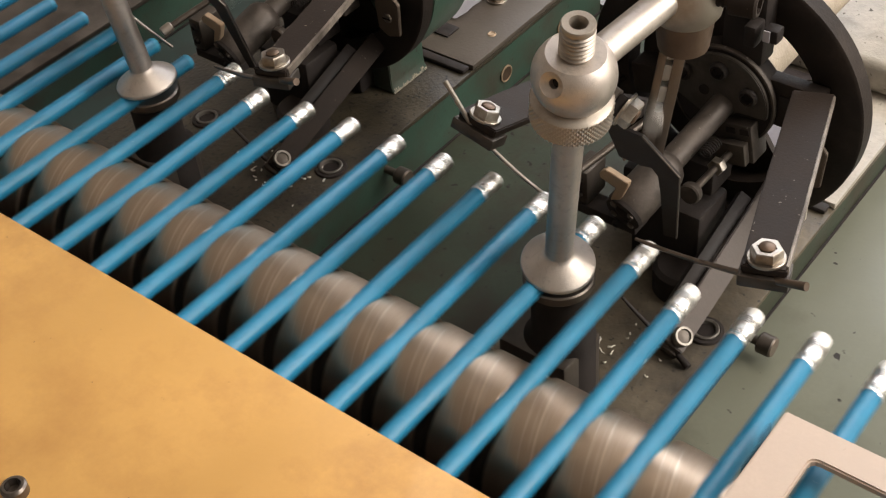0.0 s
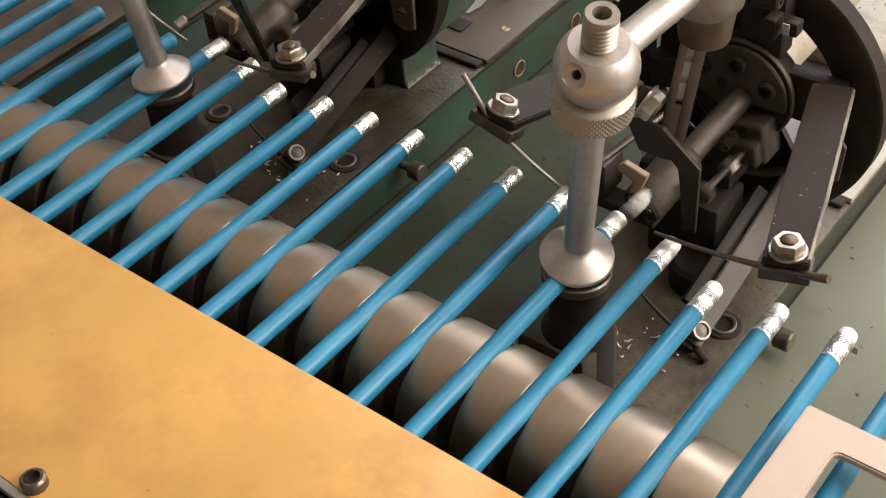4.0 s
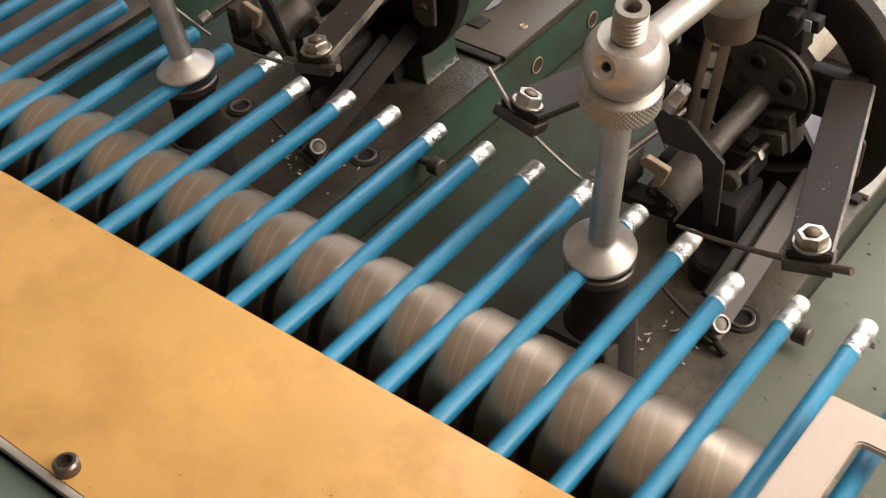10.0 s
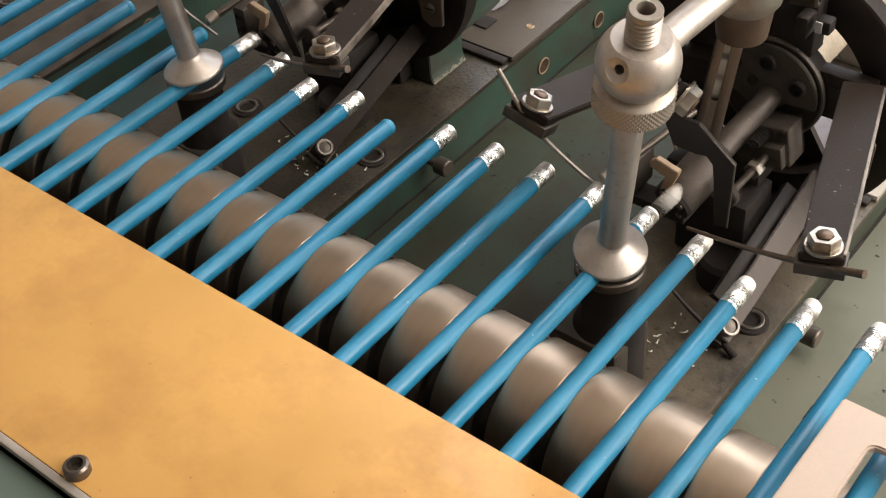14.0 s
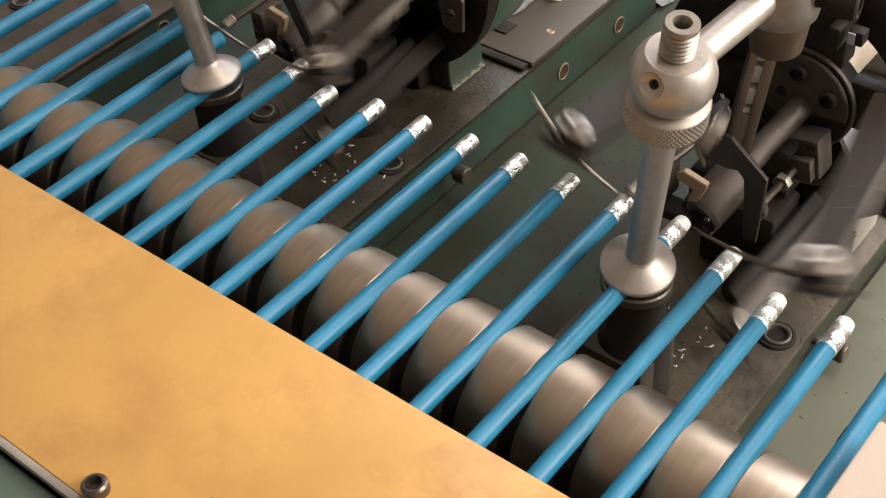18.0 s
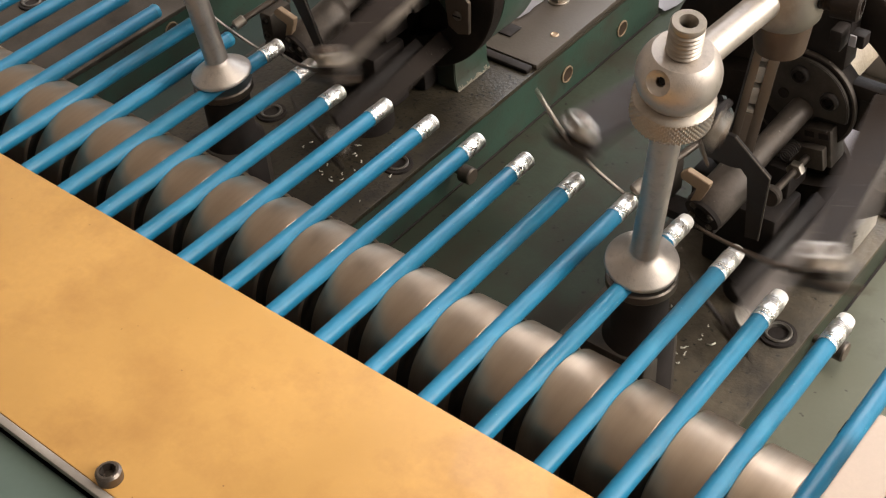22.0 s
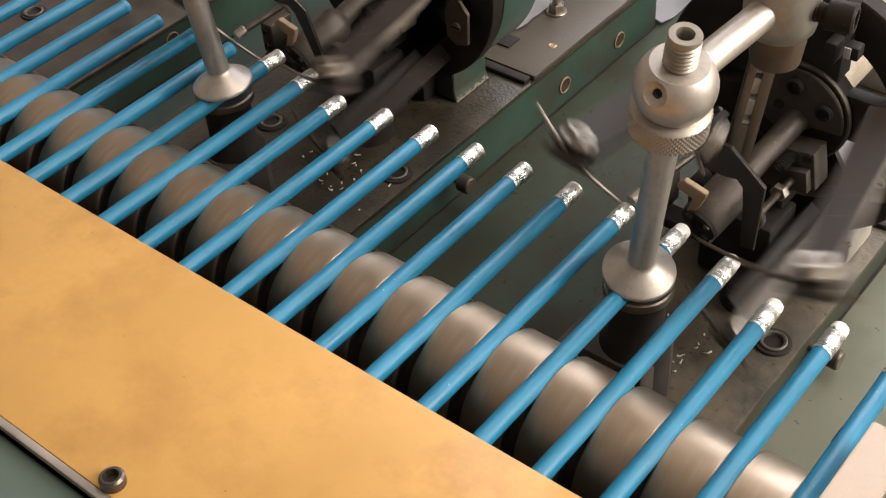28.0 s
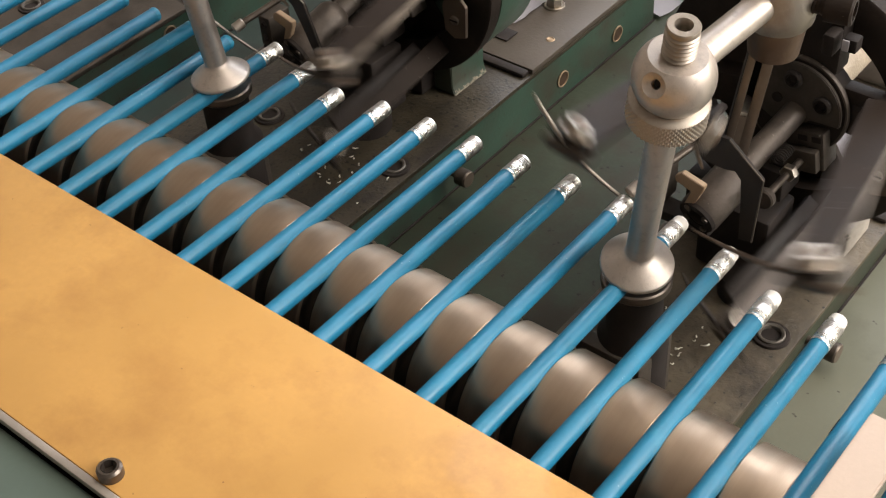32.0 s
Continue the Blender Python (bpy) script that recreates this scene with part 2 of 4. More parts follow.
def scuffed(m):
    """Slanting scuffs at two places round a turning roller, and faint turning marks."""
    nt = m.node_tree
    N, L = nt.nodes, nt.links
    bsdf = N["Principled BSDF"]
    tc, xyz = N.new("ShaderNodeTexCoord"), N.new("ShaderNodeSeparateXYZ")
    L.new(tc.outputs["Object"], xyz.inputs[0])

    def calc(op, *args):
        n = N.new("ShaderNodeMath")
        n.operation = op
        for i, v in enumerate(args):
            if isinstance(v, (int, float)):
                n.inputs[i].default_value = v
            else:
                L.new(v, n.inputs[i])
        return n.outputs[0]

    ang = calc("ARCTAN2", calc("MULTIPLY", xyz.outputs[1], -1.0), xyz.outputs[2])

    def streaks(slant, scale, along):
        v, n = N.new("ShaderNodeCombineXYZ"), N.new("ShaderNodeTexNoise")
        L.new(calc("MULTIPLY", calc("SUBTRACT", xyz.outputs[0], calc("MULTIPLY", ang, slant)), scale), v.inputs[0])
        L.new(calc("MULTIPLY", ang, along), v.inputs[1])
        n.inputs["Scale"].default_value, n.inputs["Detail"].default_value = 1.0, 2.0
        L.new(v.outputs[0], n.inputs["Vector"])
        return n.outputs["Fac"]

    def window(centre, width):
        d = calc("ABSOLUTE", calc("WRAP", calc("SUBTRACT", ang, radians(centre)), math.pi, -math.pi))
        return calc("SMOOTH_MIN", calc("MAXIMUM", calc("SUBTRACT", 1.0, calc("DIVIDE", d, radians(width))), 0.0), 1.0, 0.1)

    r = N.new("ShaderNodeMapRange")
    for k, v in enumerate((0.56, 0.72, 0.0, 1.0)):
        r.inputs[k + 1].default_value = v
    L.new(streaks(0.0078, 520.0, 1.1), r.inputs[0])

    def line(at, wide):
        across = calc("SUBTRACT", calc("SUBTRACT", xyz.outputs[0], calc("MULTIPLY", ang, 0.0078)), at)
        return calc("MAXIMUM", calc("SUBTRACT", 1.0, calc("DIVIDE", calc("ABSOLUTE", across), wide)), 0.0)

    deep = calc("MULTIPLY", calc("ADD", line(0.0046, 0.0007), calc("MULTIPLY", line(-0.0004, 0.0005), 0.55)), calc("MINIMUM", calc("MULTIPLY", window(-16, 44), 2.2), 1.0))
    broad = calc("MULTIPLY", r.outputs[0], calc("ADD", calc("MULTIPLY", window(-16, 40), 0.5), window(-176, 36)))
    mark = calc("MINIMUM", calc("MULTIPLY", calc("ADD", deep, broad), 0.52), 0.5)
    fine = streaks(0.0, 1900.0, 0.8)
    col, rgh = bsdf.inputs["Base Color"].links[0].from_socket, bsdf.inputs["Roughness"].links[0].from_socket
    x = N.new("ShaderNodeMix")
    x.data_type = "RGBA"
    L.new(mark, x.inputs["Factor"])
    L.new(col, x.inputs["A"])
    x.inputs["B"].default_value = (0.78, 0.67, 0.56, 1)
    L.new(x.outputs["Result"], bsdf.inputs["Base Color"])
    L.new(calc("ADD", rgh, calc("SUBTRACT", calc("MULTIPLY", calc("SUBTRACT", fine, 0.5), 0.22), calc("MULTIPLY", mark, 0.1))), bsdf.inputs["Roughness"])


scuffed(ROLLER)
# Lavender holds the shade and bluish sky tint seen on the plate.
LAVENDER = material("shaded_lavender_tone", (0.15, 0.132, 0.135), 0.42, 0.2, 0.2, 30, 500, 0.25, (0.08, 0.066, 0.06), 0.35, 40, (0.03, 0.024, 0.02), 260, 0.74)
SHAFT = material("rough_cream_shaft", (0.36, 0.3, 0.225), 0.55, 0.0, 0.22, 60, 700, 0.7, (0.2, 0.16, 0.115), 0.35, 70)
PAPER = material("pale_lavender_paper", (0.48, 0.46, 0.49), 0.7, 0.0, 0.06, 60, 900, 0.1)
LITGROUND = material("lit_ground_beige", (0.42, 0.34, 0.24), 0.6, 0.0, 0.12, 30, 600, 0.15)
SHAVING = material("pale_shaving", (0.75, 0.72, 0.62), 0.6)


# ---- mesh helpers ----
ROT_Y = Matrix.Rotation(radians(-90), 4, "X")   # local z to world +y
ROT_X = Matrix.Rotation(radians(90), 4, "Y")    # local z to world +x


def bm_new():
    return bmesh.new()


def thing(name, label, category, at=(0, 0, 0), group="", kind=""):
    ob = new(name)
    ob.empty_display_size = 0.01
    ob.location = at
    return tagged(ob, label, category, group, kind)


def mesh_of(name, bm, mat, smooth=40):
    bm.normal_update()
    me = bpy.data.meshes.new(name)
    bm.to_mesh(me)
    bm.free()
    for m in mat if isinstance(mat, (list, tuple)) else (mat,):
        me.materials.append(m)
    if smooth:
        me.shade_smooth()
        me.set_sharp_from_angle(angle=radians(smooth))
    return me


def part(name, bm, mat, parent=None, label="", smooth=40):
    """One mesh object under a thing or a part; coordinates in the parent's space."""
    ob = new(name, mesh_of(name, bm, mat, smooth))
    if parent:
        ob.parent = parent
    return tagged(ob, label)


def bx(bm, lo, hi, bev=0.0, m=None, seg=2):
    size = [h - l for l, h in zip(lo, hi)]
    mid = [(h + l) / 2 for l, h in zip(lo, hi)]
    geo = bmesh.ops.create_cube(bm, size=1, matrix=(m or Matrix()) @ Matrix.Translation(mid) @ Matrix.Diagonal((*size, 1)))
    if bev:
        edges = {e for v in geo["verts"] for e in v.link_edges}
        bmesh.ops.bevel(bm, geom=list(edges), offset=bev, segments=seg, affect="EDGES", profile=0.5)
    return bm


def lathe(bm, prof, n=32, m=None):
    """Turn a profile of (radius, height) round local z; closed where the radius is 0."""
    m = m or Matrix()
    rings = []
    for r, z in prof:
        if r <= 1e-9:
            rings.append([bm.verts.new(m @ Vector((0, 0, z)))])
        else:
            rings.append([bm.verts.new(m @ Vector((r * math.cos(2 * math.pi * i / n), r * math.sin(2 * math.pi * i / n), z))) for i in range(n)])
    for a, b in zip(rings, rings[1:]):
        for i in range(n):
            j = (i + 1) % n
            q = [a[i % len(a)], a[j % len(a)], b[j % len(b)], b[i % len(b)]]
            q = list(dict.fromkeys(q))
            if len(q) > 2:
                bm.faces.new(q)
    bmesh.ops.recalc_face_normals(bm, faces=bm.faces[:])
    return bm


def frame_to(a, b):
    a, b = Vector(a), Vector(b)
    return Matrix.Translation(a) @ (b - a).to_track_quat("Z", "Y").to_matrix().to_4x4(), (b - a).length


def rod(bm, a, b, r, n=16, ch=0.0006):
    m, l = frame_to(a, b)
    return lathe(bm, [(0, 0), (r - ch, 0), (r, ch), (r, l - ch), (r - ch, l), (0, l)], n, m)


def tube(bm, pts, r, n=10, taper=None):
    """A round wire along points, with radii running to taper at its end."""
    pts = [Vector(p) for p in pts]
    rings = []
    for i, p in enumerate(pts):
        d = (pts[min(i + 1, len(pts) - 1)] - pts[max(i - 1, 0)]).normalized()
        q = d.to_track_quat("Z", "Y")
        rr = r if taper is None else r + (taper - r) * i / (len(pts) - 1)
        rings.append([bm.verts.new(p + q @ Vector((rr * math.cos(2 * math.pi * k / n), rr * math.sin(2 * math.pi * k / n), 0))) for k in range(n)])
    for a, b in zip(rings, rings[1:]):
        for k in range(n):
            bm.faces.new((a[k], a[(k + 1) % n], b[(k + 1) % n], b[k]))
    bm.faces.new(rings[0][::-1])
    bm.faces.new(rings[-1])
    return bm


def hexbolt(bm, m, af, h, washer=0.0, hole=0.0, stud=0.0, proud=0.0018):
    """A hexagon across flats af on local z, on a washer, with a stud or a hollow in its top."""
    r = af / math.sqrt(3)
    z0 = 0.0
    if washer:
        lathe(bm, [(0, 0), (washer, 0), (washer, 0.0009), (washer - 0.0003, 0.0012), (0, 0.0012)], 28, m)
        z0 = 0.0012
    lathe(bm, [(r, z0), (r, z0 + h * 0.86), (r * 0.9, z0 + h), (stud or hole or 0, z0 + h)], 6, m)
    if stud:
        lathe(bm, [(stud, z0 + h - 0.001), (stud, z0 + h + proud), (stud - 0.0005, z0 + h + proud + 0.0004), (0, z0 + h + proud + 0.0004)], 18, m)
    elif hole:
        lathe(bm, [(hole, z0 + h), (hole, z0 + h * 0.3), (0, z0 + h * 0.3)], 18, m)
    return bm


def extrude(bm, poly, h, m=None, bev=0.0):
    """A polygon in local xy given thickness h along local z."""
    m = m or Matrix()
    lo = [bm.verts.new(m @ Vector((x, y, 0))) for x, y in poly]
    hi = [bm.verts.new(m @ Vector((x, y, h))) for x, y in poly]
    f = [bm.faces.new(lo[::-1]), bm.faces.new(hi)]
    for i in range(len(poly)):
        j = (i + 1) % len(poly)
        f.append(bm.faces.new((lo[i], lo[j], hi[j], hi[i])))
    bmesh.ops.recalc_face_normals(bm, faces=f)
    if bev:
        bmesh.ops.bevel(bm, geom=list({e for q in f for e in q.edges}), offset=bev, segments=2, affect="EDGES")
    return bm


def socket_screw(bm, m, r, h):
    """A round cap head with a hexagon hollow, on local z."""
    lathe(bm, [(r, 0), (r, h - 0.0008), (r - 0.0008, h), (r * 0.62, h)], 28, m)
    lathe(bm, [(r * 0.62, h), (r * 0.6, h * 0.3), (0, h * 0.3)], 6, m)
    return bm


def structure(name, bm, mat, label="", parent=None):
    ob = part(name, bm, mat, parent, label)
    ob["kind"] = "structure"
    return ob


# ---- timing of the machine ----
STEP, FIRST, MOVE, PITCH, LEAD = 0.4343, -0.037, 0.11, 0.02481, -0.0018
END = 32.0


def centre(n):
    return FIRST + n * STEP


def progress(t):
    """Steps done by t: whole while the line stands, gliding while it is carried on."""
    n = math.floor((t - FIRST) / STEP + 0.5)
    u = min(1, max(0, (t - centre(n)) / MOVE + 0.5))
    return n + u * u * (3 - 2 * u)


# ---- structure: room, machine bed ----
def room():
    x0, x1, y0, y1, z0, z1 = -2.4, 2.4, -2.4, 2.4, -0.95, 2.7
    structure("floor", bx(bm_new(), (x0, y0, z0 - 0.1), (x1, y1, z0)), CONCRETE, "grey workshop concrete floor")
    structure("ceiling", bx(bm_new(), (x0, y0, z1), (x1, y1, z1 + 0.1)), PLASTER, "pale plastered ceiling")
    # Added walls out of view; the dark south one dims the roller fronts.
    structure("wall_south", bx(bm_new(), (x0, y0 - 0.1, z0), (x1, y0, z1)), DUSKWALL)
    structure("wall_west", bx(bm_new(), (x0 - 0.1, y0, z0), (x0, y1, z1)), DIMWALL)
    for name, axis in (("wall_north", 0), ("wall_east", 1)):
        bm = bm_new()
        c = -0.2 if axis == 0 else 1.1
        for a, b, lo, hi in ((-2.4, c - 0.95, z0, z1), (c + 0.95, 2.4, z0, z1), (c - 0.95, c + 0.95, z0, 0.5), (c - 0.95, c + 0.95, 2.5, z1)):
            if axis == 0:
                bx(bm, (a, y1, lo), (b, y1 + 0.1, hi))
            else:
                bx(bm, (x1, a, lo), (x1 + 0.1, b, hi))
        structure(name, bm, PLASTER)


room()

ZB, ZD, ZM = -0.068, -0.086, -0.101   # tops of the station slabs, of the deck and of its lower part


def machine_bed():
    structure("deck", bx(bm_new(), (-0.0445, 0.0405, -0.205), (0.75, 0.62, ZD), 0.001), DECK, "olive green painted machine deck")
    structure("deck_middle", bx(bm_new(), (-0.26, 0.0405, -0.205), (-0.0447, 0.62, ZM), 0.001), DECKLOW, "olive green painted deck between the slabs, darkened for shade")
    structure("deck_feed_end", bx(bm_new(), (-0.75, 0.0405, -0.205), (-0.2602, 0.62, ZM), 0.001), DARKGREEN, "green painted deck at the feed end, darkened for shade")
    structure("machine_body", bx(bm_new(), (-0.75, -0.30, -0.95), (0.75, 0.62, -0.205)), GREEN, "green painted machine body")
    structure("front_panel", bx(bm_new(), (-0.75, -0.30, -0.205), (0.75, -0.1478, 0.0072), 0.0012), PANEL, "grey-green painted front panel")
    # Added black block, so the rollers' lower fronts reflect darkness.
    structure("inner_guard", bx(bm_new(), (-0.73, -0.1452, -0.204), (0.49, -0.042, -0.016), 0.002), BLACK, "black block added beneath the cover plate to darken the roller fronts")


machine_bed()


def slab(x0, x1, label, holes, sockets, rear=0.206, plate=None, foot=ZD, wide=0.062, top=None, paint=None, far=0.46):
    """An oily slab with painted sides, a raised rear plate behind a rubber strip, socket screws and side holes."""
    ob = thing("station_slab", label, "machine base", (x1, 0.042, foot))
    base = Vector((x1, 0.042, foot))

    def add(name, bm, mat, parent=None, text=""):
        bmesh.ops.translate(bm, verts=bm.verts, vec=-base)
        return part(name, bm, mat, parent or ob, text)

    add("top_plate", bx(bm_new(), (x0, 0.042, ZB - 0.003), (x1, far, ZB), 0.0006), top or BED)
    add("painted_side", bx(bm_new(), (x0 + 0.0004, 0.0424, foot + 0.0002), (x1 - 0.0003, far - 0.0004, ZB - 0.0031)), paint or GREEN)
    add("base_gap", bx(bm_new(), (x1 - 0.0002, 0.0424, foot + 0.0001), (x1 + 0.0009, far - 0.0004, foot + 0.0009)), BLACK, None, "dark gap at the slab's foot")
    raised = add("raised_plate", bx(bm_new(), (x1 - wide, rear, ZB + 0.0002), (x1 + 0.0002, min(0.44, far - 0.0002), ZB + 0.0034), 0.0006), plate or PLATE, None, "bare worn metal plate")
    add("rubber_strip", bx(bm_new(), (x1 - 0.05, rear - 0.0062, ZB + 0.0001), (x1 - 0.002, rear - 0.0002, ZB + 0.0028), 0.001), BLACK, None, "black rubber strip")
    for y, z in holes:
        m = Matrix.Translation((x1, y, z)) @ ROT_X
        h = add("side_hole", lathe(bm_new(), [(0.0052, 0.0001), (0.0052, 0.0006), (0.0044, 0.0008), (0.0043, 0.0002)], 28, m), BRASS, None, "brass rimmed hole")
        add("hole_bottom", lathe(bm_new(), [(0.0044, 0.0003), (0, 0.0003)], 24, m), SLEEVE, h)
    for x, y in sockets:
        m = Matrix.Translation((x, y, ZB))
        c = add("counterbore", lathe(bm_new(), [(0.0084, 0.0001), (0.0080, 0.0012), (0.0066, 0.0014), (0.0064, 0.0001)], 32, m), BLACK)
        add("screw_rim", lathe(bm_new(), [(0.0063, 0.0001), (0.0062, 0.0019), (0.0056, 0.0023), (0.0046, 0.0019), (0.0042, 0.0004)], 32, m), RIMGREY, c, "greyed steel rim")
        add("socket_hole", lathe(bm_new(), [(0.0043, 0.0005), (0, 0.0005)], 20, m), BLACK, c)
    for x, y in ((x1 - 0.017, 0.231),):
        add("tapped_hole", lathe(bm_new(), [(0.0026, 0.0001), (0.002, 0.0007), (0.0015, 0.0002), (0, 0.0002)], 20, Matrix.Translation((x + 0.008, y + 0.012, ZB + 0.0034))), BRASS, raised)
    return ob


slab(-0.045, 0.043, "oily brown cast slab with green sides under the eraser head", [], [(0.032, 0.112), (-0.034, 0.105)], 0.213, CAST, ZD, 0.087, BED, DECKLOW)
slab(-0.315, -0.168, "oily brown cast slab with green sides under the ferrule head", [(0.2425, -0.0875), (0.2995, -0.088)], [(-0.1785, 0.107), (-0.263, 0.102)], 0.213, PLATE, ZM, 0.062, BEDOILY, None, 0.342)
# Dark top and plate put the low light at the feed end into colour.
slab(-0.52, -0.384, "oily brown cast slab with green sides beyond the ferrule head", [(0.137, -0.078)], [(-0.466, 0.099)], 0.206, DARK, ZM, 0.062, DARK)


def plate_stud(x, y):
    ob = thing("stud_bolt", "plated hexagon nut on a short stud in the bare plate", "bolt", (x, y, ZB + 0.0034))
    nut = part("nut", hexbolt(bm_new(), Matrix(), 0.0085, 0.005, 0.0062, 0.003), NUT, ob)
    part("stud", rod(bm_new(), (0, 0, 0.001), (0, 0, 0.0105), 0.0026, 18), STEEL, ob, "bright threaded stud")
    return ob


def sheet(name, label, category, x0, y0, x1, y1, z, mat, seed, lift=0.004, nx=9, ny=9):
    """A thin sheet with soft creases, lying on what is at height z."""
    rnd = random.Random(seed)
    bm = bm_new()
    rows = []
    for j in range(ny):
        row = []
        for i in range(nx):
            u, v = i / (nx - 1), j / (ny - 1)
            h = lift * (0.5 + 0.5 * math.sin(5 * u + 3 * v + seed)) * (0.4 + 0.6 * rnd.random())
            row.append(bm.verts.new((x0 + (x1 - x0) * u + rnd.uniform(-1, 1) * 0.0012, y0 + (y1 - y0) * v + rnd.uniform(-1, 1) * 0.0012, z + 0.0004 + h)))
        rows.append(row)
    top = [bm.faces.new((a[i], a[i + 1], b[i + 1], b[i])) for a, b in zip(rows, rows[1:]) for i in range(nx - 1)]
    bmesh.ops.solidify(bm, geom=top, thickness=0.0003)
    ob = thing(name, label, category, (x0, y0, z))
    bmesh.ops.translate(bm, verts=bm.verts, vec=-Vector((x0, y0, z)))
    part("crumpled_sheet", bm, mat, ob, smooth=60)
    return ob


def rear_casting():
    ob = thing("rear_casting", "chipped cream painted casting behind the ring guard", "machine casting", (0, 0.30, ZB + 0.0034))
    part("casting", bx(bm_new(), (-0.0435, 0, 0.0001), (0.0425, 0.14, 0.019), 0.005, None, 3), CAST, ob)
    # Added sheet that lays this shade over the plate behind the ring.
    ob = thing("inner_plate", "thin lavender sheet shading the plate behind the ring guard", "plate", (0, 0.215, ZB + 0.0034))
    part("plate", bx(bm_new(), (-0.043, 0, 0.0001), (0.016, 0.083, 0.0016), 0.0004), LAVENDER, ob)
    part("oval_hole", tube(bm_new(), [(-0.0065 + 0.0042 * math.cos(i * 0.45), 0.0755 + 0.0028 * math.sin(i * 0.45), 0.0018) for i in range(15)], 0.0005, 6), BLACK, ob, "black oval slot")
    # Flat black patch stands in for the dark recess in the plate.
    ob = thing("rubber_pad", "flat black patch added for the dark recess in the bare plate", "pad", (-0.2, 0.232, ZB + 0.0034))
    part("pad", bx(bm_new(), (-0.012, -0.005, 0.0001), (0.004, 0.006, 0.0012), 0.0004), BLACK, ob)


rear_casting()
plate_stud(-0.1955, 0.2735)
sheet("paper_scrap", "pale lavender paper scrap lying on the bare plate", "paper", -0.229, 0.243, -0.2015, 0.300, ZB + 0.0034, PAPER, 3, 0.002)
sheet("paper_sheet", "crumpled pale lavender paper lying on the deck behind the slab", "paper", -0.215, 0.345, -0.164, 0.42, ZM, PAPER, 5, 0.012)
# Added block; its beige colour gives the brightly lit ground behind the slabs.
bo = thing("backing_board", "pale beige block added for the lit ground behind the slabs", "board", (-0.16, 0.37, ZM))
part("board", bx(bm_new(), (0, 0, 0), (0.113, 0.12, 0.011), 0.001), LITGROUND, bo)


def side_stub(x, y, z):
    ob = thing("side_knob", "short brown steel knob on a pin in the slab's side", "knob", (x, y, z), "side knobs")
    part("pin", rod(bm_new(), (-0.001, 0, 0), (0.008, 0, 0), 0.0022, 14), DARK, ob)
    k = part("knob", rod(bm_new(), (0.0075, 0, 0), (0.0145, 0, 0), 0.0048, 20), DARK, ob)
    part("end_face", lathe(bm_new(), [(0, 0.0147), (0.0042, 0.0147), (0.0044, 0.0144)], 20, ROT_X), CHUTE, k, "tan worn end face")
    return ob


side_stub(0.043, 0.127, -0.0765)
side_stub(-0.168, 0.136, -0.084)


def shaving(x, y, seed):
    rnd = random.Random(seed)
    ob = thing("shaving", "pale curled shaving lying on the oily slab", "shaving", (x, y, ZB), "shavings on the slab")
    a, l = rnd.uniform(0, 6.28), rnd.uniform(0.0014, 0.0042) * (1 if seed < 15 else 0.5)
    pts = [(l * (i / 5 - 0.5) * math.cos(a) + 0.0005 * math.sin(i * 1.1), l * (i / 5 - 0.5) * math.sin(a) + 0.0005 * math.cos(i * 1.3), 0.0006 + 0.0004 * math.sin(i * 0.9)) for i in range(6)]
    part("curl", tube(bm_new(), pts, rnd.uniform(0.0003, 0.0006) * (1 if seed < 15 else 0.7), 6, 0.00015), SHAVING, ob)


for i, (x, y) in enumerate(((-0.002, 0.082), (0.004, 0.082), (0.002, 0.0775), (0.006, 0.079), (-0.008, 0.074), (0.012, 0.09), (0.02, 0.082), (-0.228, 0.09), (-0.212, 0.085), (-0.207, 0.0805), (-0.19, 0.083), (-0.198, 0.078), (-0.185, 0.093), (-0.175, 0.098), (-0.205, 0.107)) + tuple((-0.2 + 0.032 * math.sin(i * 2.4) * (0.3 + i / 40), 0.092 + 0.02 * math.cos(i * 1.7) * (0.4 + i / 50)) for i in range(26)) + tuple((0.006 + 0.022 * math.sin(i * 2.1 + 1), 0.086 + 0.014 * math.cos(i * 1.3)) for i in range(12))):
    shaving(x, y, i)


def guide_plate():
    """The orange plate over the plain ends of the pencils."""
    ob = thing("cover_plate", "orange-yellow painted metal cover plate with socket screws over the pencils", "cover plate")
    part("plate", bx(bm_new(), (-0.62, -0.1445, 0.009), (0.40, -0.0545, 0.012), 0.0005), ORANGE, ob)
    part("raw_edge", bx(bm_new(), (-0.62, -0.1475, 0.0088), (0.40, -0.1446, 0.0119), 0.0004), EDGE, ob, "bare metal edge strip")
    for x in (-0.082, -0.382, 0.218):
        s = part("socket_screw", socket_screw(bm_new(), Matrix.Translation((x, -0.1402, 0.012)), 0.0044, 0.0042), DARKBRIGHT, ob)
    for x in (-0.55, -0.25, 0.05, 0.33):
        part("support_block", bx(bm_new(), (x, -0.142, -0.05), (x + 0.03, -0.132, 0.0088), 0.001), GREEN, ob)
    return ob


guide_plate()


# ---- carrying chain: grooved rollers that carry the pencils between them ----
RS, YS = 0.027, -0.0085
ZS = 0.0015 - RS
K0, K1, DROP = -21, 9, 0.12
TOP = K1 - K0
LOOP = 2 * TOP + 16


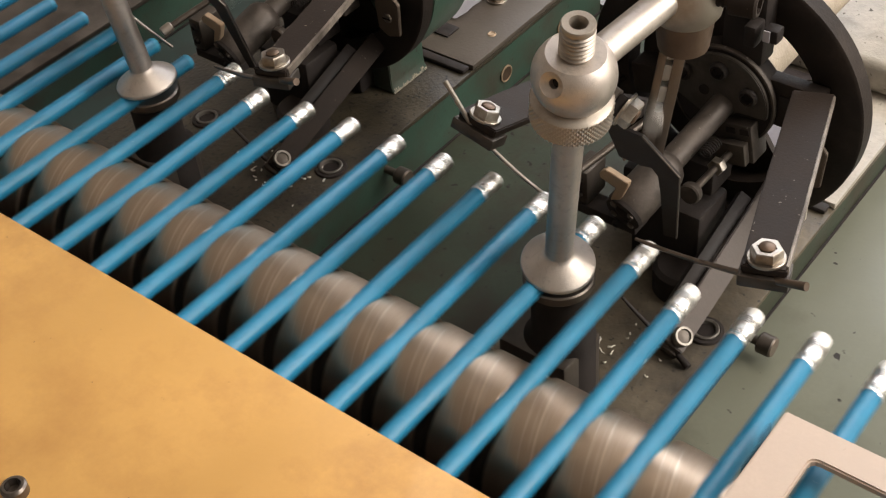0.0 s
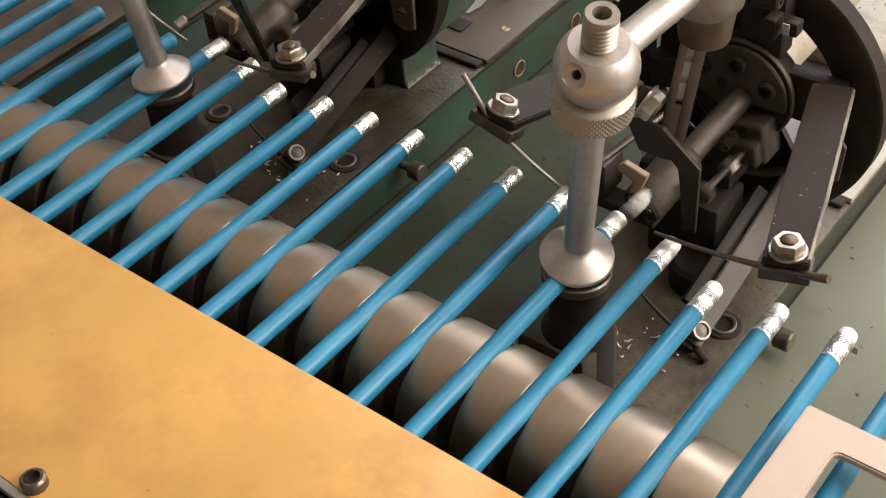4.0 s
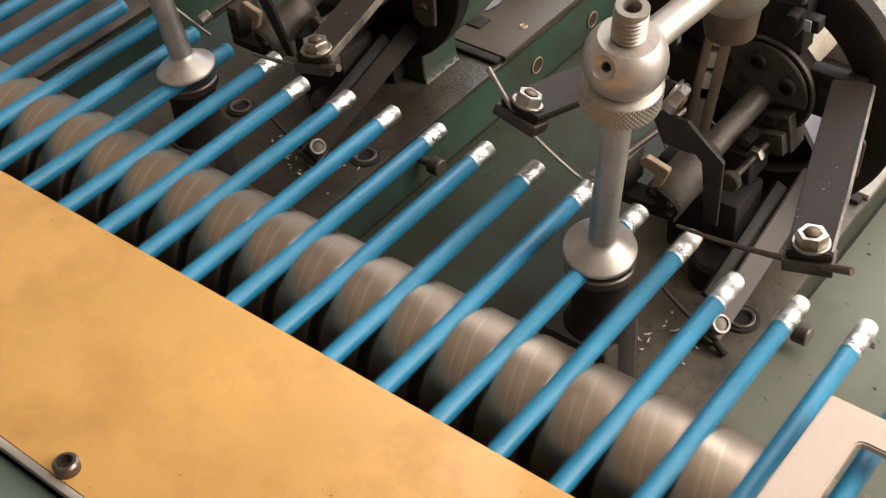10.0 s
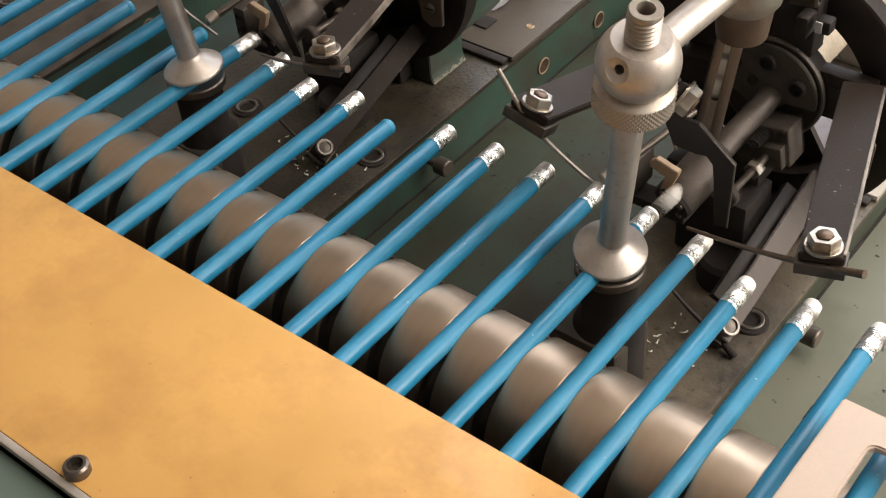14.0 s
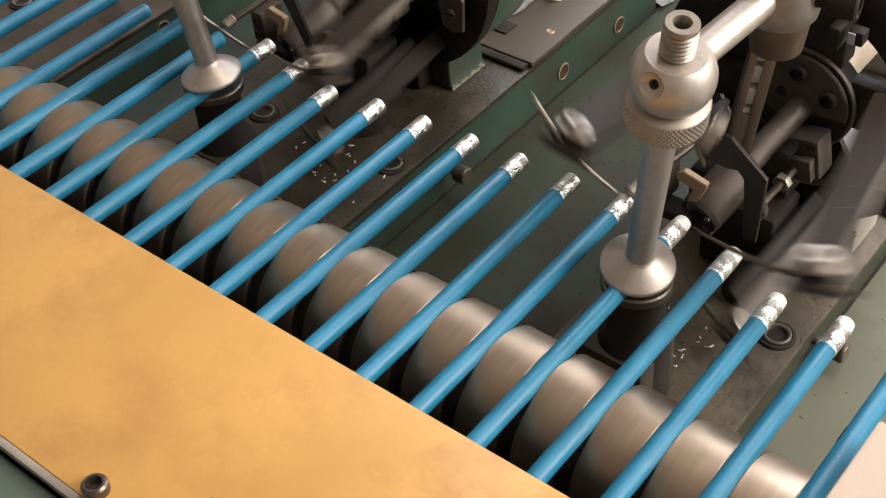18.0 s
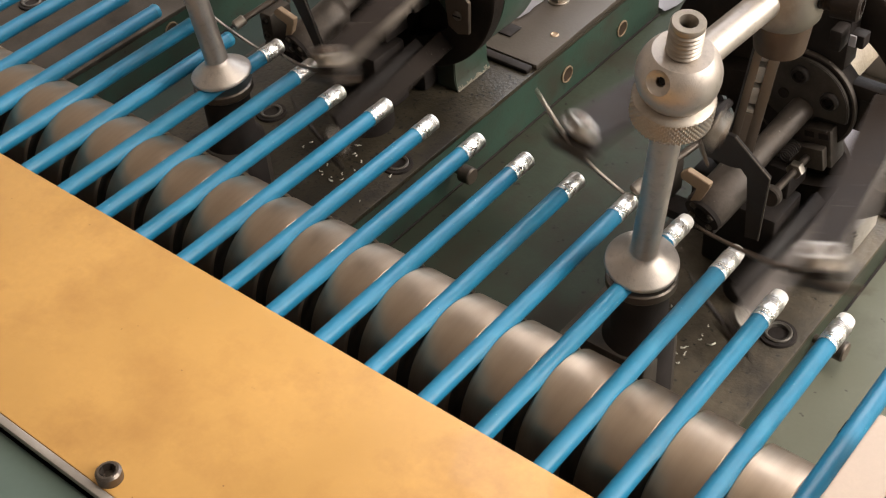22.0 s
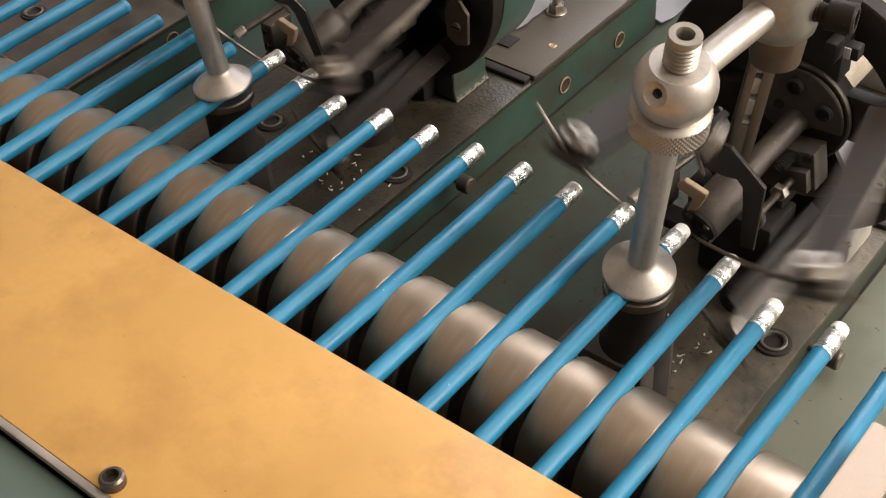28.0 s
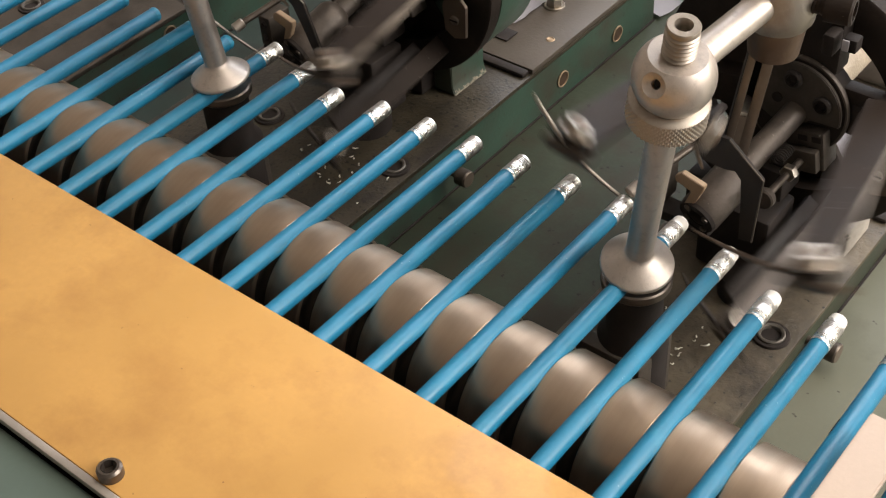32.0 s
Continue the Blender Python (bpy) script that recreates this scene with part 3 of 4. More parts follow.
def roller_mesh():
    """One carrying roller: a wide land between two half grooves."""
    half = [(0.0, 0.0), (0.0045, 0.0), (0.0083, 0.0), (0.0085, 0.0), (0.0089, 0.0002), (0.0092, 0.0006), (0.0094, 0.0013)]
    prof = [(RS - d, w) for w, d in half]
    full = [(r, -w) for r, w in prof[::-1]] + prof[1:]
    return mesh_of("carrying_roller", lathe(bm_new(), full, 64, ROT_X), ROLLER, 25)


# Flanks in dark steel: the contact shadow beside each pencil, set as colour.
def groove_mesh(side):
    prof = [(RS - d, w * side) for w, d in ((0.0094, 0.0013), (0.0096, 0.0036), (0.0101, 0.0047), (0.0110, 0.0052), (0.0124, 0.0053))] + [(0, 0.0124 * side)]
    return mesh_of("groove_flank", lathe(bm_new(), prof, 64, ROT_X), DARK, 60)


ROLL, FLANKS = roller_mesh(), (groove_mesh(-1), groove_mesh(1))
rollers = {}
for i in range(LOOP):
    rollers[i] = tagged(new("carrying_roller", ROLL), "worn satin steel carrying roller under the blue pencils", "roller", "rollers of the carrying chain")
    for me, name in [(f, "groove_flank") for f in FLANKS]:
        fl = new(name, me)
        fl.parent = rollers[i]


def chain_place(s):
    """Place and turn of a roller at s pitches along the loop: along the top, round the end, back below."""
    s %= LOOP
    zm, r = ZS - DROP / 2, DROP / 2
    if s <= TOP:
        return Matrix.Translation(((K0 + s) * PITCH + PITCH / 2 + LEAD, YS, ZS))
    if s < TOP + 8:
        a = (s - TOP) / 8 * math.pi
        return Matrix.Translation((K1 * PITCH + PITCH / 2 + LEAD + r * math.sin(a), YS, zm + r * math.cos(a))) @ Matrix.Rotation(a, 4, "Y")
    if s <= 2 * TOP + 8:
        return Matrix.Translation(((K1 - (s - TOP - 8)) * PITCH + PITCH / 2 + LEAD, YS, ZS - DROP)) @ Matrix.Rotation(math.pi, 4, "Y")
    a = (s - 2 * TOP - 8) / 8 * math.pi
    return Matrix.Translation((K0 * PITCH + PITCH / 2 + LEAD - r * math.sin(a), YS, zm - r * math.cos(a))) @ Matrix.Rotation(math.pi + a, 4, "Y")


structure("carrier_rail", bx(bm_new(), (K0 * PITCH, YS - 0.012, ZS - RS - 0.012), (K1 * PITCH + PITCH, YS + 0.012, ZS - RS - 0.0002), 0.001), DARK, "dark steel rail under the rollers")
for bxp in (-0.30, 0.15):
    structure("rail_post", bx(bm_new(), (bxp - 0.01, YS - 0.01, ZS - RS - 0.034), (bxp + 0.01, YS + 0.01, ZS - RS - 0.0122), 0.001), DARK)

# long dark trough below the rollers
structure("screw_trough", bx(bm_new(), (-0.74, -0.0417, -0.2045), (0.50, 0.04, -0.1735)), DARK, "dark oily trough under the carrying rollers")


# ---- pencils, ferrules, erasers ----
RP, LP = 0.00365, 0.175
ENDS = {-30: 0.0725, -12: 0.0715, -11: 0.073, -10: 0.0745, -9: 0.073, -8: 0.070, -7: 0.062, -6: 0.066, -5: 0.068, -1: 0.0725, 0: 0.071, 1: 0.0667, 2: 0.0543, 3: 0.0572, 4: 0.0597, 12: 0.0597, 99: 0.0597}


def end_y(k):
    ks = sorted(ENDS)
    k = max(-30, k)
    for a, b in zip(ks, ks[1:]):
        if a <= k <= b:
            return ENDS[a] + (ENDS[b] - ENDS[a]) * (k - a) / (b - a)
    return ENDS[99]


KIN, KOUT, TIGHT = -19, 8, 0.0085


def line_place(k):
    """Where the pencil end is at place k of the line: feed slope, screw, delivery slope."""
    if k < KIN:
        return Vector((LEAD + KIN * PITCH + (k - KIN) * TIGHT, end_y(k), -(k - KIN) * TIGHT * 0.22))
    if k > KOUT:
        return Vector((LEAD + KOUT * PITCH + (k - KOUT) * TIGHT, end_y(k), -(k - KOUT) * TIGHT * 0.22))
    return Vector((LEAD + k * PITCH, end_y(k), 0))


def pencil_mesh():
    bm = bm_new()
    lathe(bm, [(0, -LP), (RP - 0.0004, -LP), (RP, -LP + 0.0004), (RP, -0.0012), (RP - 0.0003, -0.0002), (RP - 0.0006, 0), (0.0011, 0)], 20, ROT_Y)
    n = len(bm.faces)
    lathe(bm, [(0.0011, 0), (0, 0)], 20, ROT_Y)
    return mesh_of("pencil", bm, BLUE)


def ferrule_mesh():
    """A thin ribbed sleeve, open ahead, from the pencil's end, with pressed dents."""
    prof = [(0.0038, -0.0018), (0.00392, -0.0014)]
    for z0, n in ((-0.0006, 3), (0.0058, 4)):   # two bands of fine turned rings
        for i in range(n):
            z = z0 + i * 0.0009
            prof += [(0.0039, z), (0.0036, z + 0.0002), (0.0036, z + 0.0004), (0.00392, z + 0.0006)]
        prof += [(0.0039, z0 + n * 0.0009 + 0.0003)]
        if z0 < 0:
            prof += [(0.0039, 0.003), (0.0039, 0.0037), (0.0039, 0.0045), (0.0039, 0.0053)]
    prof += [(0.0039, 0.0099), (0.00385, 0.0103), (0.0035, 0.0103), (0.0035, 0.002), (0, 0.002)]
    bm = lathe(bm_new(), prof, 32, ROT_Y)
    rnd = random.Random(4)
    for v in bm.verts:   # two rows of punched dents between the rings
        r = math.hypot(v.co.x, v.co.z)
        if r > 0.00355 and -0.001 < v.co.y < 0.0099:
            a = math.atan2(v.co.z, v.co.x)
            k = 1 - rnd.uniform(0, 0.014)
            if 0.0028 < v.co.y < 0.0056:
                k -= 0.09 * max(0.0, math.cos(8 * a + (3.1 if v.co.y > 0.0041 else 0))) ** 3
            v.co.x *= k
            v.co.z *= k
    return mesh_of("ferrule", bm, FERRULE, 50)


def eraser_mesh():
    prof = [(0, 0), (0.0035, 0), (0.0035, 0.0105), (0.0033, 0.0116), (0.0027, 0.0122), (0, 0.0124)]
    return mesh_of("eraser", lathe(bm_new(), prof, 20, ROT_Y), ERASER, 50)


CAP = mesh_of("dipped_end", lathe(bm_new(), [(RP + 0.00012, -0.0022), (RP + 0.00012, -0.0004), (RP - 0.0003, 0.0003), (0.0012, 0.0003), (0.001, 0.0), (0, 0.0)], 20, ROT_Y), CAPBLUE)
PENCIL, FERR, ERAS = pencil_mesh(), ferrule_mesh(), eraser_mesh()
STATION = Vector((-0.2235, -0.005, 0.0))   # from the eraser head to the ferrule head
J0, J1 = -90, 6
KF, KE = -9, 0   # places where ferrule and eraser are put on
pencils, ferrules, erasers = {}, {}, {}
for j in range(J0, J1 + 1):
    o = new("pencil", PENCIL)
    pencils[j] = tagged(o, "round blue lacquered pencil lying on the carrying screw", "pencil", "pencils on the carrying line")
    o.location = line_place(j + 1)
    cap = new("dipped_end", CAP)
    cap.parent = o
BARE = {-38}   # one pencil misses its ferrule and stays without an eraser
for j in range(-84, J1 + 1):
    if j in BARE:
        continue
    o = new("ferrule", FERR)
    ferrules[j] = tagged(o, "crimped bare aluminium pencil ferrule", "ferrule", "ferrules of the pencils")
for j in range(-75, J1 + 1):
    if j in BARE:
        continue
    o = new("eraser", ERAS)
    erasers[j] = tagged(o, "small white rubber eraser plug", "eraser", "erasers of the pencils")


# ---- magazines: a slotted chute with a hopper over each head ----
CHUTE_LOW, CHUTE_UP = Vector((0.0178, 0.0841, 0.0462)), Vector((0.0005, 0.006, 0.02)).normalized()
CHUTE_TURN = Matrix.Rotation(radians(25), 4, "Z")


def queue_place(origin, q):
    """Place q of the queue in a chute, 1 the lowest."""
    return origin + CHUTE_LOW + CHUTE_UP * (0.0082 * q + 0.003) + CHUTE_TURN @ Vector((-0.0006, 0.0014, 0))


def hopper_place(origin, j):
    """A resting place in the hopper, layer on layer."""
    i = abs(j) % 84
    return origin + CHUTE_LOW + CHUTE_UP * 0.155 + Vector((((i % 4) - 1.5) * 0.009, (i // 4 % 3 - 1) * 0.017 + 0.004, (i // 12) * 0.009 + 0.004))


# ---- press posts ----
def clamp_post(base, top):
    """A leaning post: cone foot, column, knurled collar, ball with stud, and the rod to its clamp."""
    ob = thing("clamp_post", "brushed steel clamping post with cone foot, knurled collar and ball", "clamp post", base, "clamp posts")
    lean = frame_to((0, 0, 0), top)[0]
    part("foot", lathe(bm_new(), [(0, 0), (0.0136, 0), (0.0142, 0.0006), (0.0142, 0.0017), (0.0137, 0.0023), (0.0066, 0.0072), (0.0057, 0.008), (0.0053, 0.0088)], 56, lean), ALU, ob)
    part("column", lathe(bm_new(), [(0.0053, 0.0085), (0.0053, 0.0865)], 36, lean), ALU, ob)
    collar = part("collar", lathe(bm_new(), [(0.0045, 0.0846), (0.0126, 0.0846), (0.0135, 0.0856), (0.0135, 0.0940), (0.0126, 0.0950), (0.0098, 0.0954), (0.0090, 0.0958), (0.0085, 0.0966)], 56, lean), STEEL, ob)
    bm = bm_new()   # knurl: crossed rows of small diamonds
    n = 52
    for row in range(8):
        for i in range(n):
            a = 2 * math.pi * (i + 0.5 * (row % 2)) / n
            z = 0.086 + row * 0.00106
            c = Vector((math.cos(a), math.sin(a), 0))
            t = Vector((-math.sin(a), math.cos(a), 0))
            tip = bm.verts.new(lean @ (c * 0.0138 + Vector((0, 0, z))))
            q = [bm.verts.new(lean @ (c * 0.01342 + t * (0.0008 * dx) + Vector((0, 0, z + 0.00106 * dz)))) for dx, dz in ((1, 0), (0, 1), (-1, 0), (0, -1))]
            for a1, b1 in zip(q, q[1:] + q[:1]):
                bm.faces.new((a1, b1, tip))
    part("knurling", bm, STEEL, collar, "diamond knurled rim", smooth=0)
    zc = 0.1045
    c = lean @ Vector((0, 0, zc))
    view = Vector((0.0, -0.35, 0.10)).normalized()
    hm, _ = frame_to(c, c + view)
    rb = 0.0137
    prof = [(0.0015, 0.0098), (0.0017, 0.0116), (0.0040, 0.0127)]
    a0 = math.asin(0.0042 / rb)
    prof += [(rb * math.sin(a0 + (math.pi - a0) * i / 26), rb * math.cos(a0 + (math.pi - a0) * i / 26)) for i in range(26)] + [(0, -rb)]
    bb = lathe(bm_new(), prof, 56, hm)
    up_ = (lean.to_3x3() @ Vector((0, 0, 1))).normalized()
    for cut, d in ((0.0098, 1), (-0.0105, -1)):   # turned flat above and below
        res = bmesh.ops.bisect_plane(bb, geom=bb.verts[:] + bb.edges[:] + bb.faces[:], plane_co=c + up_ * cut, plane_no=up_ * d, clear_outer=True)
        bmesh.ops.edgeloop_fill(bb, edges=[e for e in res["geom_cut"] if isinstance(e, bmesh.types.BMEdge)])
    ball = part("ball", bb, ALU, ob)
    part("recess_hole", lathe(bm_new(), [(0.0016, 0.0099), (0, 0.0099)], 20, hm), BLACK, ball)
    prof, z = [(0.0047, zc + 0.0095)], zc + 0.0100
    for i in range(6):
        prof += [(0.0056, z + 0.0006), (0.0056, z + 0.0009), (0.0049, z + 0.0014), (0.0049, z + 0.0016)]
        z += 0.0017
    prof += [(0.0054, z + 0.0004), (0.0055, z + 0.0017), (0.0051, z + 0.0023), (0.0030, z + 0.0023), (0.0026, z + 0.001), (0.0025, z - 0.006), (0, z - 0.006)]
    part("threaded_stud", lathe(bm_new(), prof, 36, lean), STEEL, ob)
    head = Vector((0.0235, 0.0925, 0.112)) - Vector((-0.001, 0.0505, 0.0046))
    part("arm_rod", rod(bm_new(), c, head, 0.0054, 32), ALU, ob)
    hd = Matrix.Translation(head + Vector((0, 0, -0.0125)))
    part("clamp_head", lathe(bm_new(), [(0.004, 0.0), (0.0104, 0.0), (0.0122, 0.0025), (0.0129, 0.007), (0.0129, 0.0195), (0.0115, 0.0235), (0.0078, 0.025), (0.004, 0.025)], 48, hd), STEEL, ob)
    part("clamp_sleeve", lathe(bm_new(), [(0.0078, -0.012), (0.0086, -0.012), (0.0089, -0.0112), (0.0101, -0.0012), (0.0101, -0.0002), (0.004, -0.0002)], 48, hd), SLEEVE, ob, "brown stained steel sleeve")
    sm = frame_to(head + Vector((0.0115, 0.0, -0.001)), head + Vector((0.032, 0.004, -0.001)))[0]
    sc = bm_new()
    lathe(sc, [(0.0034, 0), (0.0036, 0.001), (0.0032, 0.0016), (0.0036, 0.0024), (0.0032, 0.0032), (0.0036, 0.004), (0.0034, 0.0055)], 20, sm)
    socket_screw(sc, sm @ Matrix.Translation((0, 0, 0.0048)), 0.0054, 0.0092)
    part("clamp_screw", sc, BARSTEEL, ob)
    return ob


clamp_post((-0.001, 0.0505, 0.0040), (0.0167, -0.0135, 0.0985))
clamp_post((-0.226, 0.047, 0.0040), (-0.0085, -0.006, 0.0985))


def anvil(base):
    ob = thing("anvil", "dark oily anvil block with a steel ring under the post", "anvil", base, "anvils")
    part("ring", lathe(bm_new(), [(0.004, -0.0014), (0.0132, -0.0014), (0.0139, -0.002), (0.0139, -0.0052), (0.0132, -0.006), (0.0115, -0.0064)], 48), DARKBRIGHT, ob, "worn steel ring")
    part("stem", lathe(bm_new(), [(0, -0.0062), (0.0112, -0.0062), (0.0112, -0.03), (0.0145, -0.034), (0.0145, ZB)], 36), BLACK, ob)
    part("block", bx(bm_new(), (-0.019, -0.016, ZB), (0.013, 0.010, -0.034), 0.002), DARK, ob)
    return ob


ANV = anvil((-0.001, 0.051, 0))
copy_thing(ANV, Matrix.Translation(Vector((-0.2285, 0.0485, 0))))


# ---- crimping heads ----
AXIS = Vector((0.003, 0, 0.008))


def crimping_head(shift, house, label):
    base = Vector((AXIS.x, 0.20, ZB))
    ob = thing("crimping_unit", label, "machine head", base + shift, "crimping units")

    def add(name, bm, mat, parent=None, text="", smooth=40):
        bmesh.ops.translate(bm, verts=bm.verts, vec=-base)
        return part(name, bm, mat, parent or ob, text, smooth)

    at_axis = Matrix.Translation(AXIS)
    at_ring = Matrix.Translation((-0.001, 0, 0.0068))
    facing = Matrix.Rotation(radians(90), 4, "X")    # local z to world -y
    # foot, rear housing and shaft, rough cast
    if house is GREEN:
        flare = [(0.0, 0.0), (0.0148, 0.0), (0.0142, 0.0016), (0.0130, 0.0036), (0.0126, 0.007), (0.0126, 0.0215), (0.0, 0.0215)]
        foot = add("foot_block", extrude(bm_new(), flare, 0.0285, Matrix.Translation((0.0183, 0.2065, ZB + 0.0001)) @ facing, 0.0005), house, None, "green painted cast foot")
        rng = random.Random(8)
        chips = bm_new()   # paint worn off along the foot's lower edge
        for i in range(46):
            y, h = 0.1785 + 0.0006 * i, rng.uniform(0.0004, 0.0026) * (0.6 + 0.4 * math.sin(i * 0.5))
            lathe(chips, [(0.0, 0.0), (0.0008, 0.0002), (0.0005, 0.0006 + h), (0.0, 0.0008 + h)], 7, Matrix.Translation((0.0326 - 0.18 * h, y, ZB + 0.0002)) @ Matrix.Rotation(radians(-14), 4, "Y"))
        add("worn_edge", chips, WORN, foot, "bare metal where the paint wore off")
    else:
        add("foot_block", bx(bm_new(), (0.0182, 0.174, ZB + 0.0001), (0.036, 0.2, ZB + 0.016), 0.002), house, None, "painted cast foot")
    # Black block added where the foot's front lies in shadow under the ring.
    add("foot_bracket", bx(bm_new(), (-0.045, 0.168, ZB + 0.0001), (0.018, 0.2, ZB + 0.019), 0.002), BLACK)
    web = [(0.0475 * math.cos(radians(a)), 0.0475 * math.sin(radians(a))) for a in range(118, 310, 8)] + [(0.012, -0.02), (0.0, 0.0)]
    add("ring_web", extrude(bm_new(), web, 0.003, Matrix.Translation((AXIS.x, 0.1862, AXIS.z)) @ facing), RINGBLACK, None, "black web inside the ring")
    if house is GREEN:
        add("housing", lathe(bm_new(), [(0.03, 0.1838), (0.0615, 0.1838), (0.0632, 0.1848), (0.0632, 0.2150), (0.0618, 0.2168), (0, 0.2168)], 96, at_ring @ ROT_Y), house, None, "green painted round housing")
    add("rear_pedestal", bx(bm_new(), (-0.009, 0.405, ZB + 0.0036), (0.015, 0.435, 0.022), 0.004), house)
    add("main_shaft", lathe(bm_new(), [(0.0105, 0.1688), (0.0105, 0.43)], 36, at_axis @ ROT_Y), SHAFT, None, "rough cream cast shaft")
    add("shaft_collar", lathe(bm_new(), [(0.0106, 0.1835), (0.0128, 0.1835), (0.0128, 0.1865), (0.0106, 0.1865)], 36, at_axis @ ROT_Y), BLACK)
    # ring guard
    ring = lathe(bm_new(), [(0.0455, 0.1735), (0.0628, 0.1735), (0.0640, 0.1745), (0.0640, 0.1825), (0.0628, 0.1835), (0.0455, 0.1835), (0.0455, 0.1735)], 96, at_ring @ ROT_Y)
    add("ring_guard", ring, RINGBLACK, None, "black ring guard")
    # drum with face plate and hoop
    fc = Matrix.Translation((0.0055, 0, 0.0142))
    drum = add("drum", lathe(bm_new(), [(0, 0.163), (0.0226, 0.163), (0.0236, 0.1645), (0.0236, 0.172), (0, 0.172)], 56, fc @ ROT_Y), BLACK)
    add("drum_edge", lathe(bm_new(), [(0.0226, 0.1627), (0.0234, 0.1627), (0.0239, 0.1634), (0.0239, 0.1645)], 64, fc @ ROT_Y), BARREL, drum, "worn rim of the drum")
    lobe = [(0.0215 * math.cos(radians(a)), 0.0215 * math.sin(radians(a))) for a in range(-8, 190, 9)] + [(-0.0195, -0.004), (-0.012, -0.0075), (-0.006, -0.0105), (-0.0005, -0.0112), (0.004, -0.009), (0.008, -0.004), (0.013, -0.0035)]
    add("face_plate", extrude(bm_new(), lobe, 0.0022, Matrix.Translation((0.0055, 0.1628, 0.0142)) @ facing, 0.0004), FACE, drum, "dark oily face plate")
    for x, z, r in ((0.0045, 0.0285, 0.0040), (-0.0115, 0.0225, 0.0040), (0.0185, 0.0205, 0.0040)):
        b = add("face_bolt", socket_screw(bm_new(), Matrix.Translation((x, 0.1606, z)) @ facing, r, 0.0024), BLACK, drum)
    add("hub_hole", lathe(bm_new(), [(0.0024, 0.0), (0.0024, 0.0004), (0.0017, 0.0003), (0, 0.0002)], 24, Matrix.Translation((-0.0018, 0.1606, 0.0165)) @ facing), BLACK, drum)
    add("upper_block", bx(bm_new(), (0.002, 0.1645, 0.033), (0.0205, 0.176, 0.072), 0.0015), BLACK)
    add("upper_link", bx(bm_new(), (0.0150, 0.156, 0.0465), (0.0205, 0.165, 0.0565), 0.0015), BLACK)
    # spokes from drum to ring
    for a in (100, 190, 262):
        m = at_axis @ Matrix.Rotation(radians(-a), 4, "Y")
        add("spoke", bx(bm_new(), (0.022, 0.1725, -0.0075), (0.0472, 0.187, 0.0075), 0.001, m), RINGBLACK)
    sp_ = add("lever_boss", bx(bm_new(), (0.022, 0.1655, 0.0065), (0.0475, 0.1732, 0.0285), 0.0012), RINGBLACK, None, "dark box that carries the lever")
    add("boss_recess", bx(bm_new(), (0.0295, 0.1651, 0.0165), (0.0345, 0.1656, 0.0225)), BLACK, sp_)
    # barrel that brings the sleeve or plug, with collar and face
    bar_a, bar_b = Vector((0.007, 0.162, 0.012)), Vector((-0.0035, 0.101, -0.0095))
    bm_, l_ = frame_to(bar_a, bar_b)
    barrel = add("barrel", lathe(bm_new(), [(0, 0), (0.0054, 0), (0.0054, l_ * 0.52), (0.0082, l_ * 0.56), (0.0092, l_ * 0.6), (0.0092, l_ - 0.002), (0.0078, l_), (0.0042, l_), (0.004, l_ - 0.006), (0, l_ - 0.006)], 40, bm_), BARREL)
    add("barrel_face", lathe(bm_new(), [(0.0088, l_ - 0.0016), (0.0084, l_ + 0.0004), (0.0046, l_ + 0.0004), (0.0044, l_ - 0.004)], 40, bm_), BLACK, barrel, "black slotted end face")
    for a in (30, 120, 210, 300):
        p = bm_ @ Matrix.Translation((0.0062 * math.cos(radians(a)), 0.0062 * math.sin(radians(a)), l_))
        add("face_screw", lathe(bm_new(), [(0.0015, 0), (0.0015, 0.0012), (0.0009, 0.0013), (0.0007, 0.0006), (0, 0.0006)], 14, p), DARKBRIGHT, barrel)
    jaw = add("jaw", bx(bm_new(), (-0.0302, 0.1035, -0.0215), (0.001, 0.114, -0.0165), 0.0008), BLACK)
    add("jaw_cheek", bx(bm_new(), (-0.0305, 0.1035, -0.016), (-0.0225, 0.118, 0.001), 0.0008), DARK, jaw)
    for x, z in ((-0.0265, -0.003), (-0.0265, -0.011), (-0.008, -0.019)):
        add("jaw_bolt", socket_screw(bm_new(), Matrix.Translation((x, 0.1034, z)) @ facing, 0.002, 0.0012), BLACK, jaw)
    # bent brass finger
    zig = [(-0.0140, 0.0090), (-0.0108, 0.0118), (-0.0005, 0.0092), (-0.0008, 0.0070), (-0.0046, -0.0025), (-0.0086, -0.0030), (-0.0062, 0.0042), (-0.0136, 0.0066)]
    add("brass_finger", extrude(bm_new(), zig, 0.003, Matrix.Translation((0, 0.102, 0)) @ facing, 0.0003), BRASS, None, "bent dull brass finger")
    # slotted chute
    up = CHUTE_UP
    side = (CHUTE_TURN @ Vector((1, 0, 0)))
    nrm = up.cross(side).normalized()
    side = nrm.cross(up).normalized()
    m = Matrix(((*side, 0), (*nrm, 0), (*up, 0), (0, 0, 0, 1))).transposed()
    m = Matrix.Translation(CHUTE_LOW) @ m
    ch = bm_new()
    for x0, x1 in ((-0.0046, -0.0017), (0.0008, 0.0046)):
        bx(ch, (x0, -0.0006, -0.007), (x1, 0.0006, 0.16), 0.0002, m)
    bx(ch, (-0.0017, -0.0006, -0.007), (0.0008, 0.0006, 0.0135), 0.0, m)
    add("chute_front", ch, CHUTE, None, "slotted tan steel chute front")
    cb = bm_new()
    bx(cb, (-0.0048, 0.0146, -0.004), (0.0048, 0.0156, 0.16), 0.0, m)
